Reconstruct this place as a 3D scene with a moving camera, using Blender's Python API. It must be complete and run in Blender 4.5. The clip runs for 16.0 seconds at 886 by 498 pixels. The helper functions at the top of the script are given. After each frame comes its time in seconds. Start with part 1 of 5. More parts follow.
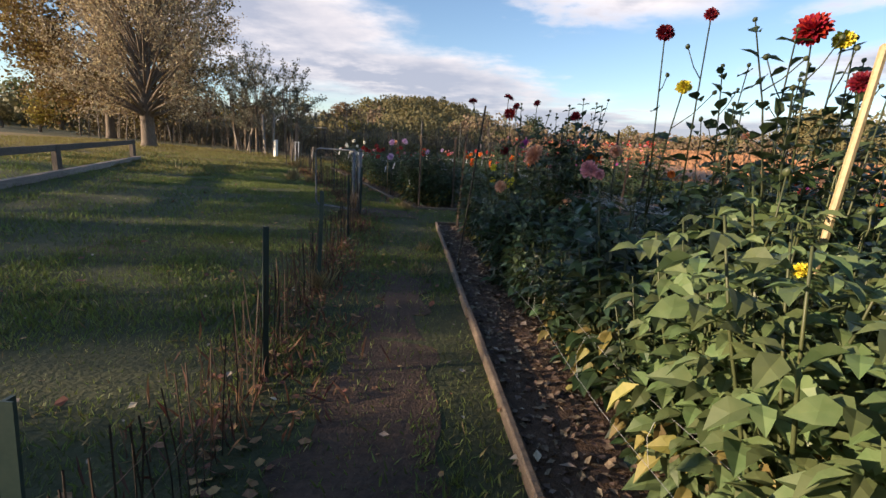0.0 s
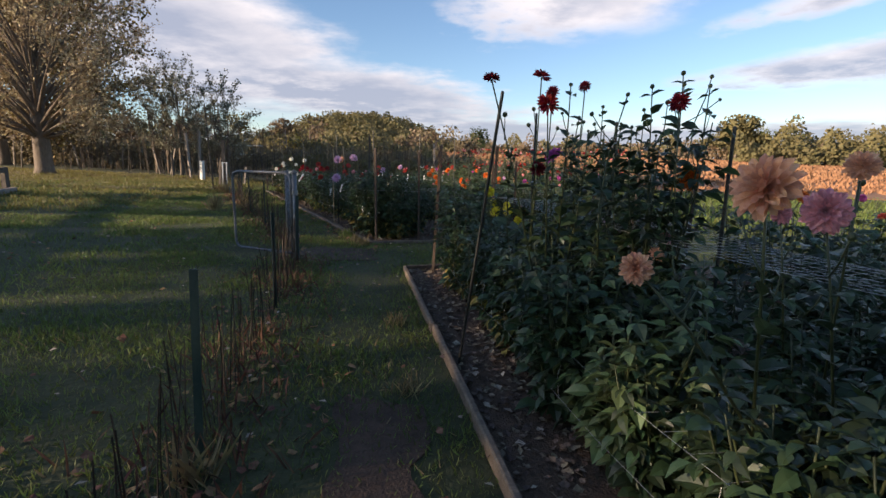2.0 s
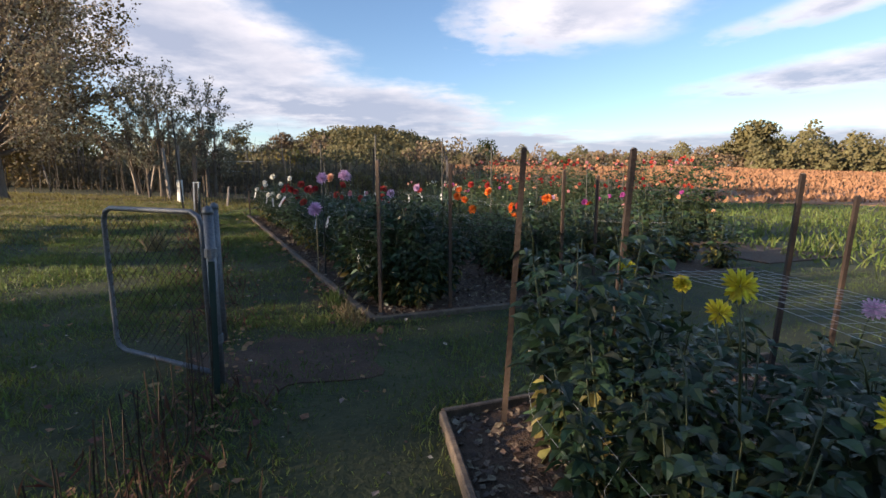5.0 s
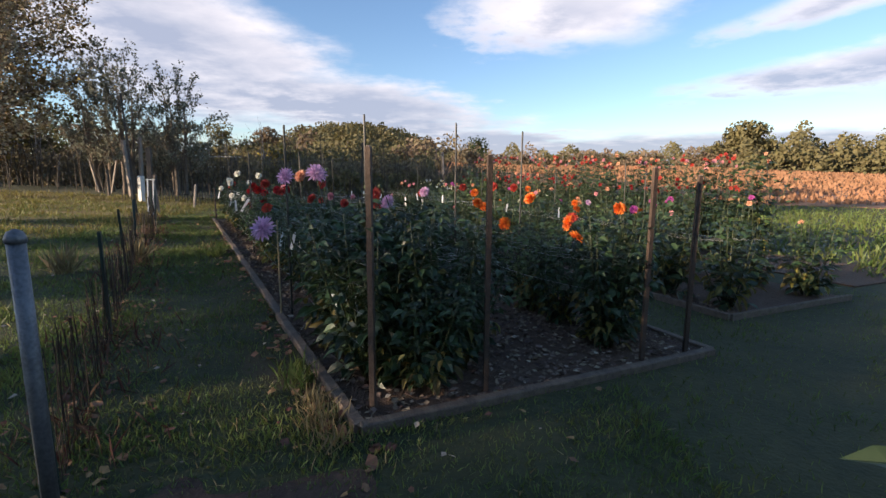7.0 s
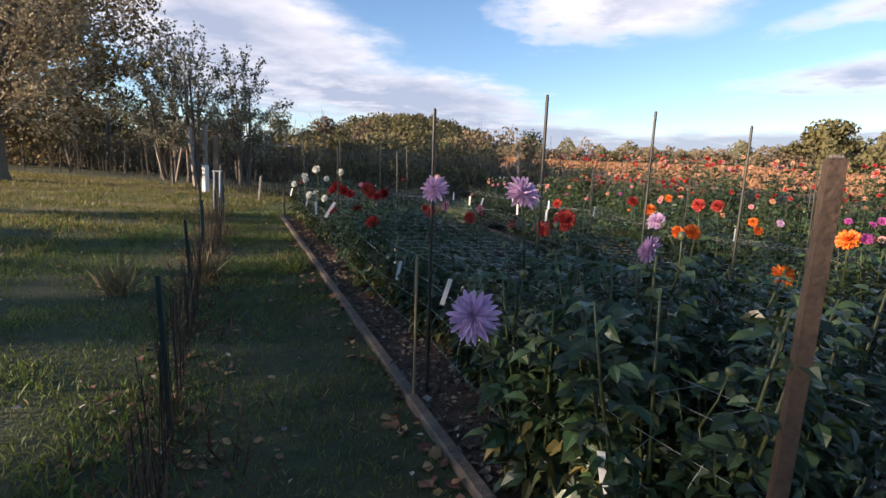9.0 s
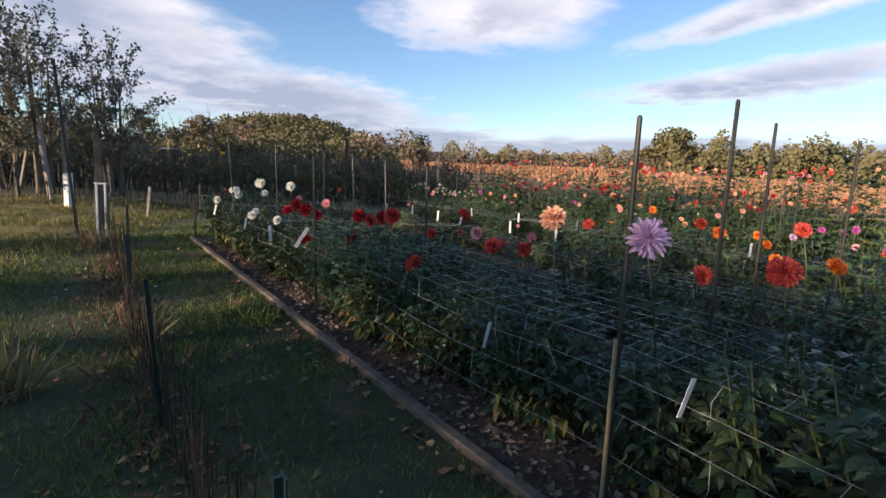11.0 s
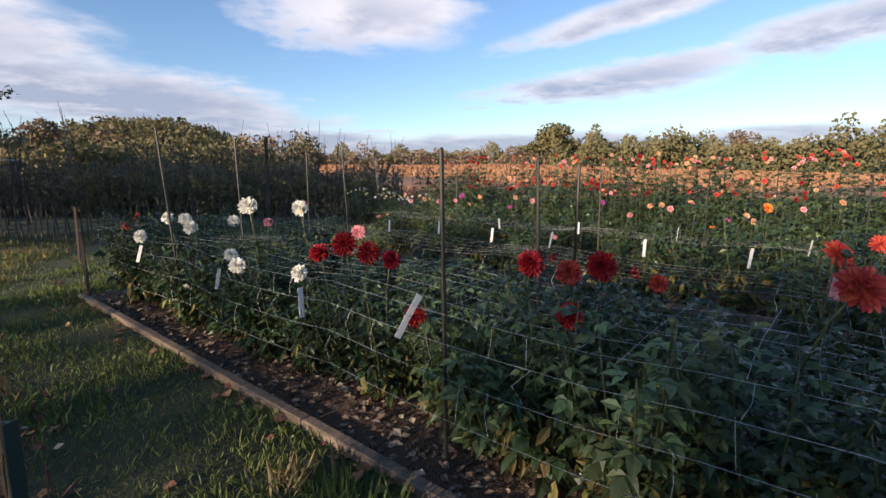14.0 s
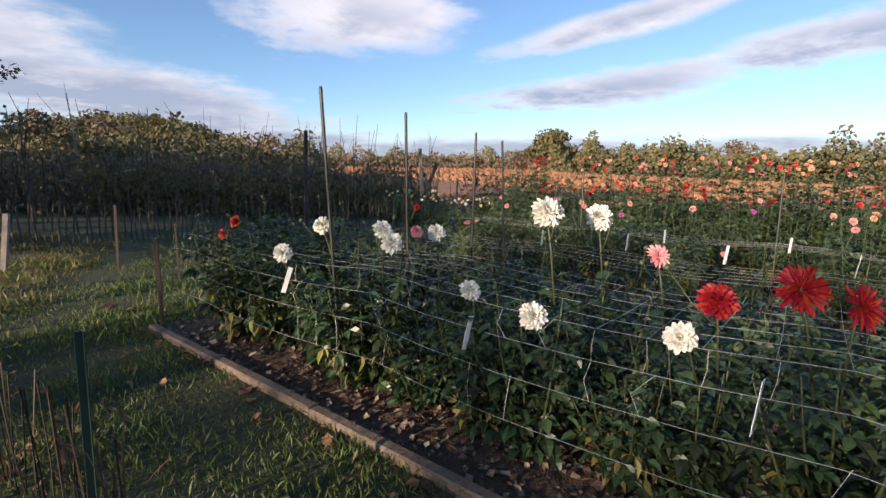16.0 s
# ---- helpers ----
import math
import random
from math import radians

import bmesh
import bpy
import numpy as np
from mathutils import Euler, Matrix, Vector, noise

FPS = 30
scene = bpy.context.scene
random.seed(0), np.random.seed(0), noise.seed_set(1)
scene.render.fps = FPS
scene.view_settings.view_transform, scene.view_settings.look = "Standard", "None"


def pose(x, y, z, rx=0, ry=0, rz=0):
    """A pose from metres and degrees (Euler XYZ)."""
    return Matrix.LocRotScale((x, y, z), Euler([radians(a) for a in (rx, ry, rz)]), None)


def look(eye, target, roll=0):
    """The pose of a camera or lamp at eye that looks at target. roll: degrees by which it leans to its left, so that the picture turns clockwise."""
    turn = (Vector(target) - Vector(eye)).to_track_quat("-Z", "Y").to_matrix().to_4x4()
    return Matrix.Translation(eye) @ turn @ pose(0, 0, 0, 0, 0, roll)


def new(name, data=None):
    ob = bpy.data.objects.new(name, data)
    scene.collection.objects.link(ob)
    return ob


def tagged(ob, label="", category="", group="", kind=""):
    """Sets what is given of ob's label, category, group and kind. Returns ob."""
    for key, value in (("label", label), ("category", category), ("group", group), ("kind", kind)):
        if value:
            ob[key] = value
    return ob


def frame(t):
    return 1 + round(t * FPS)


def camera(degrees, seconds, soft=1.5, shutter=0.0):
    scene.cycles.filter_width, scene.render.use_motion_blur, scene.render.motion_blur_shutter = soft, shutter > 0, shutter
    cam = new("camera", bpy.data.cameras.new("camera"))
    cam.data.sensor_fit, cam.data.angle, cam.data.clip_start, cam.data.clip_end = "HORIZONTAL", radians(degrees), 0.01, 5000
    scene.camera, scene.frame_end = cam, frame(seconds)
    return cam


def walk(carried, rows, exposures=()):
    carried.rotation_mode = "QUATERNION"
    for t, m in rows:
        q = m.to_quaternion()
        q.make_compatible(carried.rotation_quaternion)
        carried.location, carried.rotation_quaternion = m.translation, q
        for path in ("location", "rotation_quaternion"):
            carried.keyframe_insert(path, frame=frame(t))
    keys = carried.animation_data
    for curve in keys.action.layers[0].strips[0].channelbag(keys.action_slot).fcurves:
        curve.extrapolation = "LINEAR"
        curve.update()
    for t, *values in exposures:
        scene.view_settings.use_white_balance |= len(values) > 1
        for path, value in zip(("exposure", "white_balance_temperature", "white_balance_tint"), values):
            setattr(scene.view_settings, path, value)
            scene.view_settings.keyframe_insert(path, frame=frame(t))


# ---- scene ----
SLOPE = 2.5  # degrees by which the whole garden falls to the east
cam = camera(86.1, 16.0)
PATH = [
    (0, (0.555, 2.687, 1.455), (0.454, 4.639, 1.033), 5.5),
    (0.5, (0.424, 3.289, 1.462), (0.369, 5.253, 1.085), 4.6),
    (1, (0.281, 3.87, 1.476), (0.259, 5.841, 1.14), 3.7),
    (1.5, (0.174, 4.424, 1.478), (0.218, 6.395, 1.139), 3.5),
    (2, (0.122, 5.054, 1.46), (0.222, 7.02, 1.109), 3.5),
    (2.5, (0.019, 5.623, 1.475), (0.131, 7.59, 1.128), 3.7),
    (3, (0.047, 6.197, 1.487), (0.178, 8.163, 1.146), 3.3),
    (3.5, (0.057, 6.741, 1.514), (0.181, 8.708, 1.175), 3.2),
    (4, (0.014, 7.314, 1.578), (0.109, 9.278, 1.216), 3.1),
    (4.5, (-0.041, 7.925, 1.569), (0.044, 9.895, 1.233), 2.5),
    (5, (-0.195, 8.561, 1.52), (-0.126, 10.537, 1.218), 2.4),
    (5.2, (-0.249, 8.793, 1.548), (-0.162, 10.768, 1.242), 1.8),
    (7.3, (-0.514, 10.98, 1.501), (-0.397, 12.953, 1.191), 3.0),
    (7.5, (-0.587, 11.156, 1.492), (-0.507, 13.129, 1.175), 3.6),
    (8, (-0.823, 11.592, 1.519), (-0.856, 13.563, 1.183), 4.5),
    (8.5, (-1.155, 12.125, 1.574), (-1.236, 14.093, 1.223), 3.9),
    (8.7, (-1.303, 12.268, 1.579), (-1.387, 14.235, 1.229), 4.2),
    (10.8, (-2.814, 13.53, 1.592), (-2.479, 15.474, 1.264), 4.5),
    (11, (-2.911, 13.69, 1.617), (-2.509, 15.625, 1.312), 4.2),
    (11.5, (-3.173, 14.118, 1.601), (-2.605, 16.017, 1.333), 3.7),
    (12, (-3.365, 14.559, 1.602), (-2.668, 16.414, 1.333), 2.6),
    (12.5, (-3.499, 15.072, 1.622), (-2.682, 16.879, 1.362), 2.5),
    (13, (-3.79, 15.613, 1.592), (-2.948, 17.411, 1.35), 2.5),
    (13.5, (-4.025, 16.167, 1.54), (-3.191, 17.966, 1.274), 1.7),
    (14, (-4.259, 16.75, 1.55), (-3.431, 18.549, 1.269), 1.4),
    (14.5, (-4.514, 17.321, 1.529), (-3.673, 19.114, 1.246), 1.6),
    (15, (-4.746, 17.923, 1.498), (-3.88, 19.703, 1.212), 1.6),
    (15.5, (-5.092, 18.443, 1.485), (-4.223, 20.221, 1.197), 2.5),
    (16, (-5.43, 18.977, 1.427), (-4.558, 20.757, 1.163), 2.6),
]
walk(cam, [(t, pose(0, 0, 0, 0, SLOPE, 0) @ look(eye, target, roll)) for t, eye, target, roll in PATH],
     [(0.0, 1.12, 6900, 17), (3.0, 1.0, 6650, 17), (5.0, 1.15, 6600, 17), (7.5, 1.10, 6500, 17), (8.5, 1.18, 6450, 17), (11.0, 1.0, 6350, 17), (12.0, 0.86, 6350, 17), (14.0, 0.92, 6300, 17), (16.0, 0.92, 6300, 17)])

# ---- light ----
SUN_AZ, SUN_EL = -112.0, 13.0  # degrees: from the way ahead to the right, above the level


def build_world():
    w = bpy.data.worlds.new("sky")
    scene.world = w
    w.use_nodes = True
    nt = w.node_tree
    nt.nodes.clear()
    N, L = nt.nodes.new, nt.links.new
    out, bg = N("ShaderNodeOutputWorld"), N("ShaderNodeBackground")
    sky = N("ShaderNodeTexSky")
    sky.sky_type, sky.sun_disc = "NISHITA", False
    sky.sun_elevation, sky.sun_rotation = radians(SUN_EL), radians(SUN_AZ)
    sky.air_density, sky.dust_density, sky.ozone_density = 1.0, 0.1, 3.0
    co, sep = N("ShaderNodeTexCoord"), N("ShaderNodeSeparateXYZ")
    L(co.outputs["Generated"], sep.inputs[0])

    def m(op, a, b=None, clamp=False):
        n = N("ShaderNodeMath")
        n.operation, n.use_clamp = op, clamp
        for k, v in enumerate((a, b)):
            if v is None:
                continue
            if isinstance(v, (int, float)):
                n.inputs[k].default_value = v
            else:
                L(v, n.inputs[k])
        return n.outputs[0]

    az = m("MULTIPLY", m("ARCTAN2", sep.outputs[0], sep.outputs[1]), 57.2958)
    el = m("MULTIPLY", m("ARCSINE", sep.outputs[2]), 57.2958)
    # a flat layer of cloud seen in perspective
    zz = m("MAXIMUM", m("ADD", sep.outputs[2], 0.10), 0.03)
    comb = N("ShaderNodeCombineXYZ")
    L(m("DIVIDE", sep.outputs[0], zz), comb.inputs[0])
    L(m("DIVIDE", sep.outputs[1], zz), comb.inputs[1])
    big, fine = N("ShaderNodeTexNoise"), N("ShaderNodeTexNoise")
    for n, sc, de, ro in ((big, 0.9, 7, 0.55), (fine, 3.2, 8, 0.6)):
        n.inputs["Scale"].default_value, n.inputs["Detail"].default_value, n.inputs["Roughness"].default_value = sc, de, ro
        L(comb.outputs[0], n.inputs["Vector"])
    wob = m("MULTIPLY", m("SUBTRACT", fine.outputs[0], 0.5), 16.0)

    def blob(a0, e0, wa, we, tilt=0.0):
        da, de = m("SUBTRACT", az, a0), m("SUBTRACT", el, e0)
        de = m("SUBTRACT", de, m("MULTIPLY", da, tilt))
        da, de = m("DIVIDE", m("ADD", da, wob), wa), m("DIVIDE", m("ADD", de, m("MULTIPLY", wob, we / (wa + we))), we)
        return m("SUBTRACT", 1.0, m("SQRT", m("ADD", m("MULTIPLY", da, da), m("MULTIPLY", de, de))))

    cover = None
    for b in CLOUDS:
        v = blob(*b)
        cover = v if cover is None else m("MAXIMUM", cover, v)
    cover = m("ADD", cover, m("MULTIPLY", m("SUBTRACT", big.outputs[0], 0.5), 1.1))
    dens = N("ShaderNodeMapRange")
    dens.interpolation_type = "SMOOTHSTEP"
    dens.inputs["From Min"].default_value, dens.inputs["From Max"].default_value = -0.04, 0.52
    L(cover, dens.inputs["Value"])
    # thick cloud turns grey-blue below, its rims stay white
    ramp = N("ShaderNodeValToRGB")
    ramp.color_ramp.elements[0].position, ramp.color_ramp.elements[0].color = 0.15, (0.95, 0.92, 0.92, 1)
    ramp.color_ramp.elements[1].position, ramp.color_ramp.elements[1].color = 0.75, (0.40, 0.45, 0.56, 1)
    low = m("MULTIPLY", m("SUBTRACT", 13.0, el), 0.028)
    L(m("ADD", m("ADD", m("MULTIPLY", cover, 0.65), low), m("MULTIPLY", m("SUBTRACT", fine.outputs[0], 0.42), 1.0)), ramp.inputs[0])
    scl = N("ShaderNodeVectorMath")
    scl.operation = "SCALE"
    scl.inputs["Scale"].default_value = CLOUD_LIGHT
    L(ramp.outputs[0], scl.inputs[0])
    mix = N("ShaderNodeMix")
    mix.data_type = "RGBA"
    L(m("MULTIPLY", dens.outputs[0], 0.9), mix.inputs["Factor"])
    L(sky.outputs[0], mix.inputs[6])
    L(scl.outputs[0], mix.inputs[7])
    bg.inputs["Strength"].default_value = SKY_LIGHT
    L(mix.outputs[2], bg.inputs["Color"])
    L(bg.outputs[0], out.inputs[0])


SKY_LIGHT, CLOUD_LIGHT = 0.108, 5.2
# azimuth, elevation, half width, half height, tilt
CLOUDS = [(-30, 15, 30, 9.5, -0.34), (-8, 7.5, 24, 4.5, -0.12), (16, 17.5, 15, 5.0, 0.03), (47, 16.5, 17, 2.0, 0.17), (44, 9.5, 17, 2.4, 0.08),
          (66, 12.5, 14, 2.6, 0.12), (8, 4, 14, 1.6, 0.0), (70, 27, 20, 4, 0.1), (-75, 25, 30, 12, 0.1), (30, 2.0, 80, 3.0, 0.0)]
build_world()
sun = new("sun", bpy.data.lights.new("sun", "SUN"))
sun.data.energy, sun.data.angle, sun.data.color = 5.0, radians(0.6), (1.0, 0.80, 0.56)
a, e = radians(SUN_AZ), radians(SUN_EL)
sun.matrix_world = look((math.sin(a) * math.cos(e), math.cos(a) * math.cos(e), math.sin(e)), (0, 0, 0))

# ---- materials ----
def material(name, base, base2=None, scale=8.0, rough=0.8, metal=0.0, bump=0.0, bump_scale=40.0, vary=0.0, spots=None, through_light=0.0, island=0.0, detail=6.0, stretch=(1, 1, 1)):
    """base and base2 mixed by noise at two scales; vary: brightness by object; island: by loose piece; spots: (colour, amount)."""
    mat = bpy.data.materials.new(name)
    mat.use_nodes = True
    nt = mat.node_tree
    N, L = nt.nodes.new, nt.links.new
    b = nt.nodes["Principled BSDF"]
    b.inputs["Roughness"].default_value, b.inputs["Metallic"].default_value = rough, metal
    geo, mp = N("ShaderNodeTexCoord"), N("ShaderNodeMapping")
    mp.inputs["Scale"].default_value = stretch
    L(geo.outputs["Object"], mp.inputs[0])
    n1, n2 = N("ShaderNodeTexNoise"), N("ShaderNodeTexNoise")
    n1.inputs["Scale"].default_value, n2.inputs["Scale"].default_value = scale, scale * 7.3
    n1.inputs["Detail"].default_value = n2.inputs["Detail"].default_value = detail
    for n in (n1, n2):
        L(mp.outputs[0], n.inputs["Vector"])
    add = N("ShaderNodeMath")
    add.operation = "MULTIPLY_ADD"
    add.inputs[1].default_value, add.inputs[2].default_value = 0.5, 0.0
    L(n1.outputs[0], add.inputs[0])
    add2 = N("ShaderNodeMath")
    add2.operation = "MULTIPLY_ADD"
    add2.inputs[1].default_value = 0.5
    L(n2.outputs[0], add2.inputs[0])
    L(add.outputs[0], add2.inputs[2])
    ramp = N("ShaderNodeValToRGB")
    ramp.color_ramp.elements[0].position, ramp.color_ramp.elements[1].position = 0.36, 0.64
    ramp.color_ramp.elements[0].color, ramp.color_ramp.elements[1].color = (*base, 1), (*(base2 or base), 1)
    L(add2.outputs[0], ramp.inputs[0])
    col = ramp.outputs[0]
    if spots:
        n3, r3, mx = N("ShaderNodeTexNoise"), N("ShaderNodeValToRGB"), N("ShaderNodeMix")
        n3.inputs["Scale"].default_value, n3.inputs["Detail"].default_value = scale * 0.37, 5
        L(mp.outputs[0], n3.inputs["Vector"])
        r3.color_ramp.elements[0].position, r3.color_ramp.elements[1].position = 0.62 - spots[1], 0.70 - spots[1] * 0.8
        L(n3.outputs[0], r3.inputs[0])
        mx.data_type = "RGBA"
        L(r3.outputs[0], mx.inputs["Factor"])
        L(col, mx.inputs[6])
        mx.inputs[7].default_value = (*spots[0], 1)
        col = mx.outputs[2]
    if vary or island:
        hsv, v = N("ShaderNodeHueSaturation"), None
        if island:
            g = N("ShaderNodeNewGeometry")
            v = N("ShaderNodeMapRange")
            L(g.outputs["Random Per Island"], v.inputs["Value"])
            v.inputs["To Min"].default_value, v.inputs["To Max"].default_value = 1 - island, 1 + island
            h = N("ShaderNodeMapRange")
            L(g.outputs["Random Per Island"], h.inputs["Value"])
            h.inputs["To Min"].default_value, h.inputs["To Max"].default_value = 0.5 - island * 0.06, 0.5 + island * 0.06
            L(h.outputs[0], hsv.inputs["Hue"])
        else:
            g = N("ShaderNodeObjectInfo")
            v = N("ShaderNodeMapRange")
            L(g.outputs["Random"], v.inputs["Value"])
            v.inputs["To Min"].default_value, v.inputs["To Max"].default_value = 1 - vary, 1 + vary
        L(v.outputs[0], hsv.inputs["Value"])
        L(col, hsv.inputs["Color"])
        col = hsv.outputs[0]
    L(col, b.inputs["Base Color"])
    if bump:
        n4, bp = N("ShaderNodeTexNoise"), N("ShaderNodeBump")
        n4.inputs["Scale"].default_value, n4.inputs["Detail"].default_value = bump_scale, 5
        L(mp.outputs[0], n4.inputs["Vector"])
        bp.inputs["Strength"].default_value, bp.inputs["Distance"].default_value = bump, 0.02
        L(n4.outputs[0], bp.inputs["Height"])
        L(bp.outputs[0], b.inputs["Normal"])
    if through_light:
        tr, mxs = N("ShaderNodeBsdfTranslucent"), N("ShaderNodeMixShader")
        L(col, tr.inputs[0])
        mxs.inputs[0].default_value = through_light
        L(b.outputs[0], mxs.inputs[1])
        L(tr.outputs[0], mxs.inputs[2])
        L(mxs.outputs[0], nt.nodes["Material Output"].inputs[0])
    return mat


M = {
    "lawn": material("lawn soil and turf", (0.034, 0.042, 0.016), (0.066, 0.070, 0.026), 1.3, 0.95, bump=0.8, bump_scale=30, spots=((0.13, 0.085, 0.045), 0.0)),
    "blade": material("grass blades", (0.080, 0.128, 0.028), (0.170, 0.205, 0.052), 0.7, 0.6, island=0.35, through_light=0.38),
    # drier turf and blades; low sun on them is partly put into their colour
    "dry_lawn": material("dry turf tinted sunlit gold", (0.13, 0.10, 0.035), (0.22, 0.165, 0.06), 0.8, 0.95, bump=0.8, bump_scale=20),
    "dry_sunlit_blade": material("dry blades tinted sunlit gold", (0.13, 0.125, 0.032), (0.23, 0.19, 0.06), 0.7, 0.6, island=0.35, through_light=0.38),
    "straw": material("dry grass", (0.20, 0.15, 0.07), (0.32, 0.25, 0.12), 3, 0.8, island=0.3, through_light=0.2),
    "path": material("trodden bare soil", (0.052, 0.031, 0.020), (0.105, 0.064, 0.042), 4.0, 0.95, bump=0.7, bump_scale=60),
    "mulch": material("bark mulch", (0.064, 0.038, 0.024), (0.150, 0.092, 0.058), 14.0, 0.9, bump=1.0, bump_scale=70),
    "chip": material("bark chips", (0.08, 0.050, 0.035), (0.26, 0.19, 0.135), 9.0, 0.85, island=0.5),
    "board": material("weathered board", (0.10, 0.075, 0.056), (0.205, 0.155, 0.112), 5.0, 0.85, bump=0.5, bump_scale=30, vary=0.2, stretch=(3, 1, 3)),
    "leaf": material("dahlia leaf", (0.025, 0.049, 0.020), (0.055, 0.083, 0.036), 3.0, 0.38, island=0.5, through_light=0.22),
    # paler copy of the leaf, with sun on the front bushes put into its colour
    "leaf_light": material("pale sunlit dahlia leaf", (0.085, 0.135, 0.050), (0.15, 0.195, 0.085), 3.0, 0.45, island=0.35, through_light=0.25),
    "leaf_tired": material("yellowing dahlia leaf", (0.16, 0.15, 0.035), (0.24, 0.19, 0.06), 5.0, 0.6, island=0.4, through_light=0.25),
    "stem": material("dahlia stem", (0.035, 0.05, 0.018), (0.07, 0.08, 0.03), 6.0, 0.5, vary=0.2),
    "bud": material("dahlia bud", (0.035, 0.055, 0.022), (0.075, 0.085, 0.035), 20.0, 0.5),
    "stake": material("dark stained stake", (0.04, 0.027, 0.02), (0.085, 0.055, 0.038), 8.0, 0.8, bump=0.4, bump_scale=50, vary=0.2),
    "rod": material("dark green steel rod", (0.018, 0.022, 0.020), (0.04, 0.035, 0.03), 12.0, 0.5, metal=0.2, vary=0.2),
    "bamboo": material("bamboo cane", (0.26, 0.20, 0.10), (0.38, 0.30, 0.17), 10.0, 0.5, vary=0.15),
    "greenpost": material("green painted steel post", (0.010, 0.032, 0.030), (0.024, 0.048, 0.042), 12.0, 0.45, vary=0.2),
    "wire": material("black fence wire", (0.02, 0.018, 0.016), (0.07, 0.045, 0.03), 15.0, 0.6, metal=0.4),
    "string": material("nylon netting string", (0.32, 0.33, 0.34), (0.48, 0.48, 0.48), 10.0, 0.5),
    "galv": material("galvanised steel tube", (0.10, 0.105, 0.115), (0.20, 0.21, 0.225), 9.0, 0.55, metal=0.5, bump=0.1, bump_scale=80),
    "greywood": material("grey weathered timber", (0.17, 0.145, 0.125), (0.30, 0.26, 0.23), 6.0, 0.9, bump=0.5, bump_scale=40, vary=0.2, stretch=(4, 4, 1)),
    "darkwood": material("dark weathered timber", (0.05, 0.042, 0.036), (0.11, 0.09, 0.075), 6.0, 0.9, bump=0.5, bump_scale=40, vary=0.2, stretch=(4, 4, 1)),
    "white": material("white painted board", (0.50, 0.50, 0.48), (0.66, 0.66, 0.63), 6.0, 0.6, bump=0.1),
    "label": material("white plastic label", (0.78, 0.78, 0.78), (0.84, 0.84, 0.84), 6.0, 0.5),
    "bark": material("tree bark", (0.10, 0.078, 0.060), (0.19, 0.155, 0.125), 7.0, 0.95, bump=0.9, bump_scale=18, stretch=(3, 3, 0.6)),
    "fallen": material("fallen leaves", (0.16, 0.065, 0.030), (0.30, 0.16, 0.08), 5.0, 0.8, island=0.5),
    "weed": material("dead red-brown weeds", (0.075, 0.032, 0.022), (0.17, 0.085, 0.05), 2.0, 0.85, island=0.4, through_light=0.2),
    "pale_litter": material("pale dry leaves", (0.26, 0.20, 0.15), (0.42, 0.34, 0.26), 5.0, 0.8, island=0.4),
    "field": material("autumn field", (0.24, 0.115, 0.060), (0.34, 0.185, 0.10), 0.16, 0.95, bump=0.6, bump_scale=3),
}
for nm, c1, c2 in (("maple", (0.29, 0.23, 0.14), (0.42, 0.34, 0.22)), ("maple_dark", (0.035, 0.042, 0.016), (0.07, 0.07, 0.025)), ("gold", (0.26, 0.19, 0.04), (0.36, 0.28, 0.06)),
                   ("apple", (0.14, 0.15, 0.11), (0.25, 0.25, 0.19)), ("russet", (0.13, 0.09, 0.035), (0.25, 0.17, 0.055)), ("far_green", (0.075, 0.095, 0.028), (0.14, 0.15, 0.045)), ("far_olive", (0.10, 0.095, 0.040), (0.185, 0.155, 0.065)),
                   ("far_brown", (0.13, 0.092, 0.055), (0.22, 0.16, 0.10)), ("cedar", (0.030, 0.050, 0.020), (0.06, 0.085, 0.03)), ("brush", (0.13, 0.11, 0.066), (0.24, 0.19, 0.11))):
    M[nm] = material("foliage " + nm, c1, c2, 0.35, 0.75, island=0.14 if nm[:3] in ("far", "bru", "ced") else 0.4, through_light=0.25)
for nm, c1, c2 in (("red", (0.22, 0.005, 0.010), (0.40, 0.014, 0.020)), ("wine", (0.13, 0.006, 0.016), (0.26, 0.012, 0.03)), ("coral", (0.48, 0.045, 0.035), (0.64, 0.11, 0.075)),
                   ("orange", (0.75, 0.17, 0.02), (0.85, 0.28, 0.05)), ("peach", (0.75, 0.36, 0.20), (0.84, 0.52, 0.36)), ("pink", (0.72, 0.26, 0.30), (0.82, 0.46, 0.48)),
                   ("lilac", (0.66, 0.40, 0.60), (0.80, 0.58, 0.74)), ("magenta", (0.42, 0.06, 0.30), (0.58, 0.14, 0.44)), ("yellow", (0.72, 0.58, 0.03), (0.82, 0.72, 0.10)), ("white_bloom", (0.78, 0.76, 0.66), (0.86, 0.85, 0.80)),
                   ("cream", (0.78, 0.66, 0.30), (0.84, 0.78, 0.48))):
    M[nm] = material("petals " + nm, c1, c2, 14.0, 0.55, island=0.25, through_light=0.2)

# ---- mesh helpers ----
K = math.tan(radians(SLOPE))
rng = np.random.default_rng(7)


def G(x, y=0.0):
    """Height of the ground: it falls gently to the east and levels out far off."""
    return -K * 30 * np.tanh(np.asarray(x, float) / 30)


def GF(x, y):
    """The same with the far field, which climbs a little towards its trees."""
    x, y = np.asarray(x, float), np.asarray(y, float)
    t = np.clip((np.hypot(x + 3, y - 14) - 32) / 120, 0, 1)
    az = np.degrees(np.arctan2(x + 3, y - 14))
    return G(x) + 5.0 * t * t * (3 - 2 * t) * np.clip((75 - np.abs(az)) / 45, 0, 1)


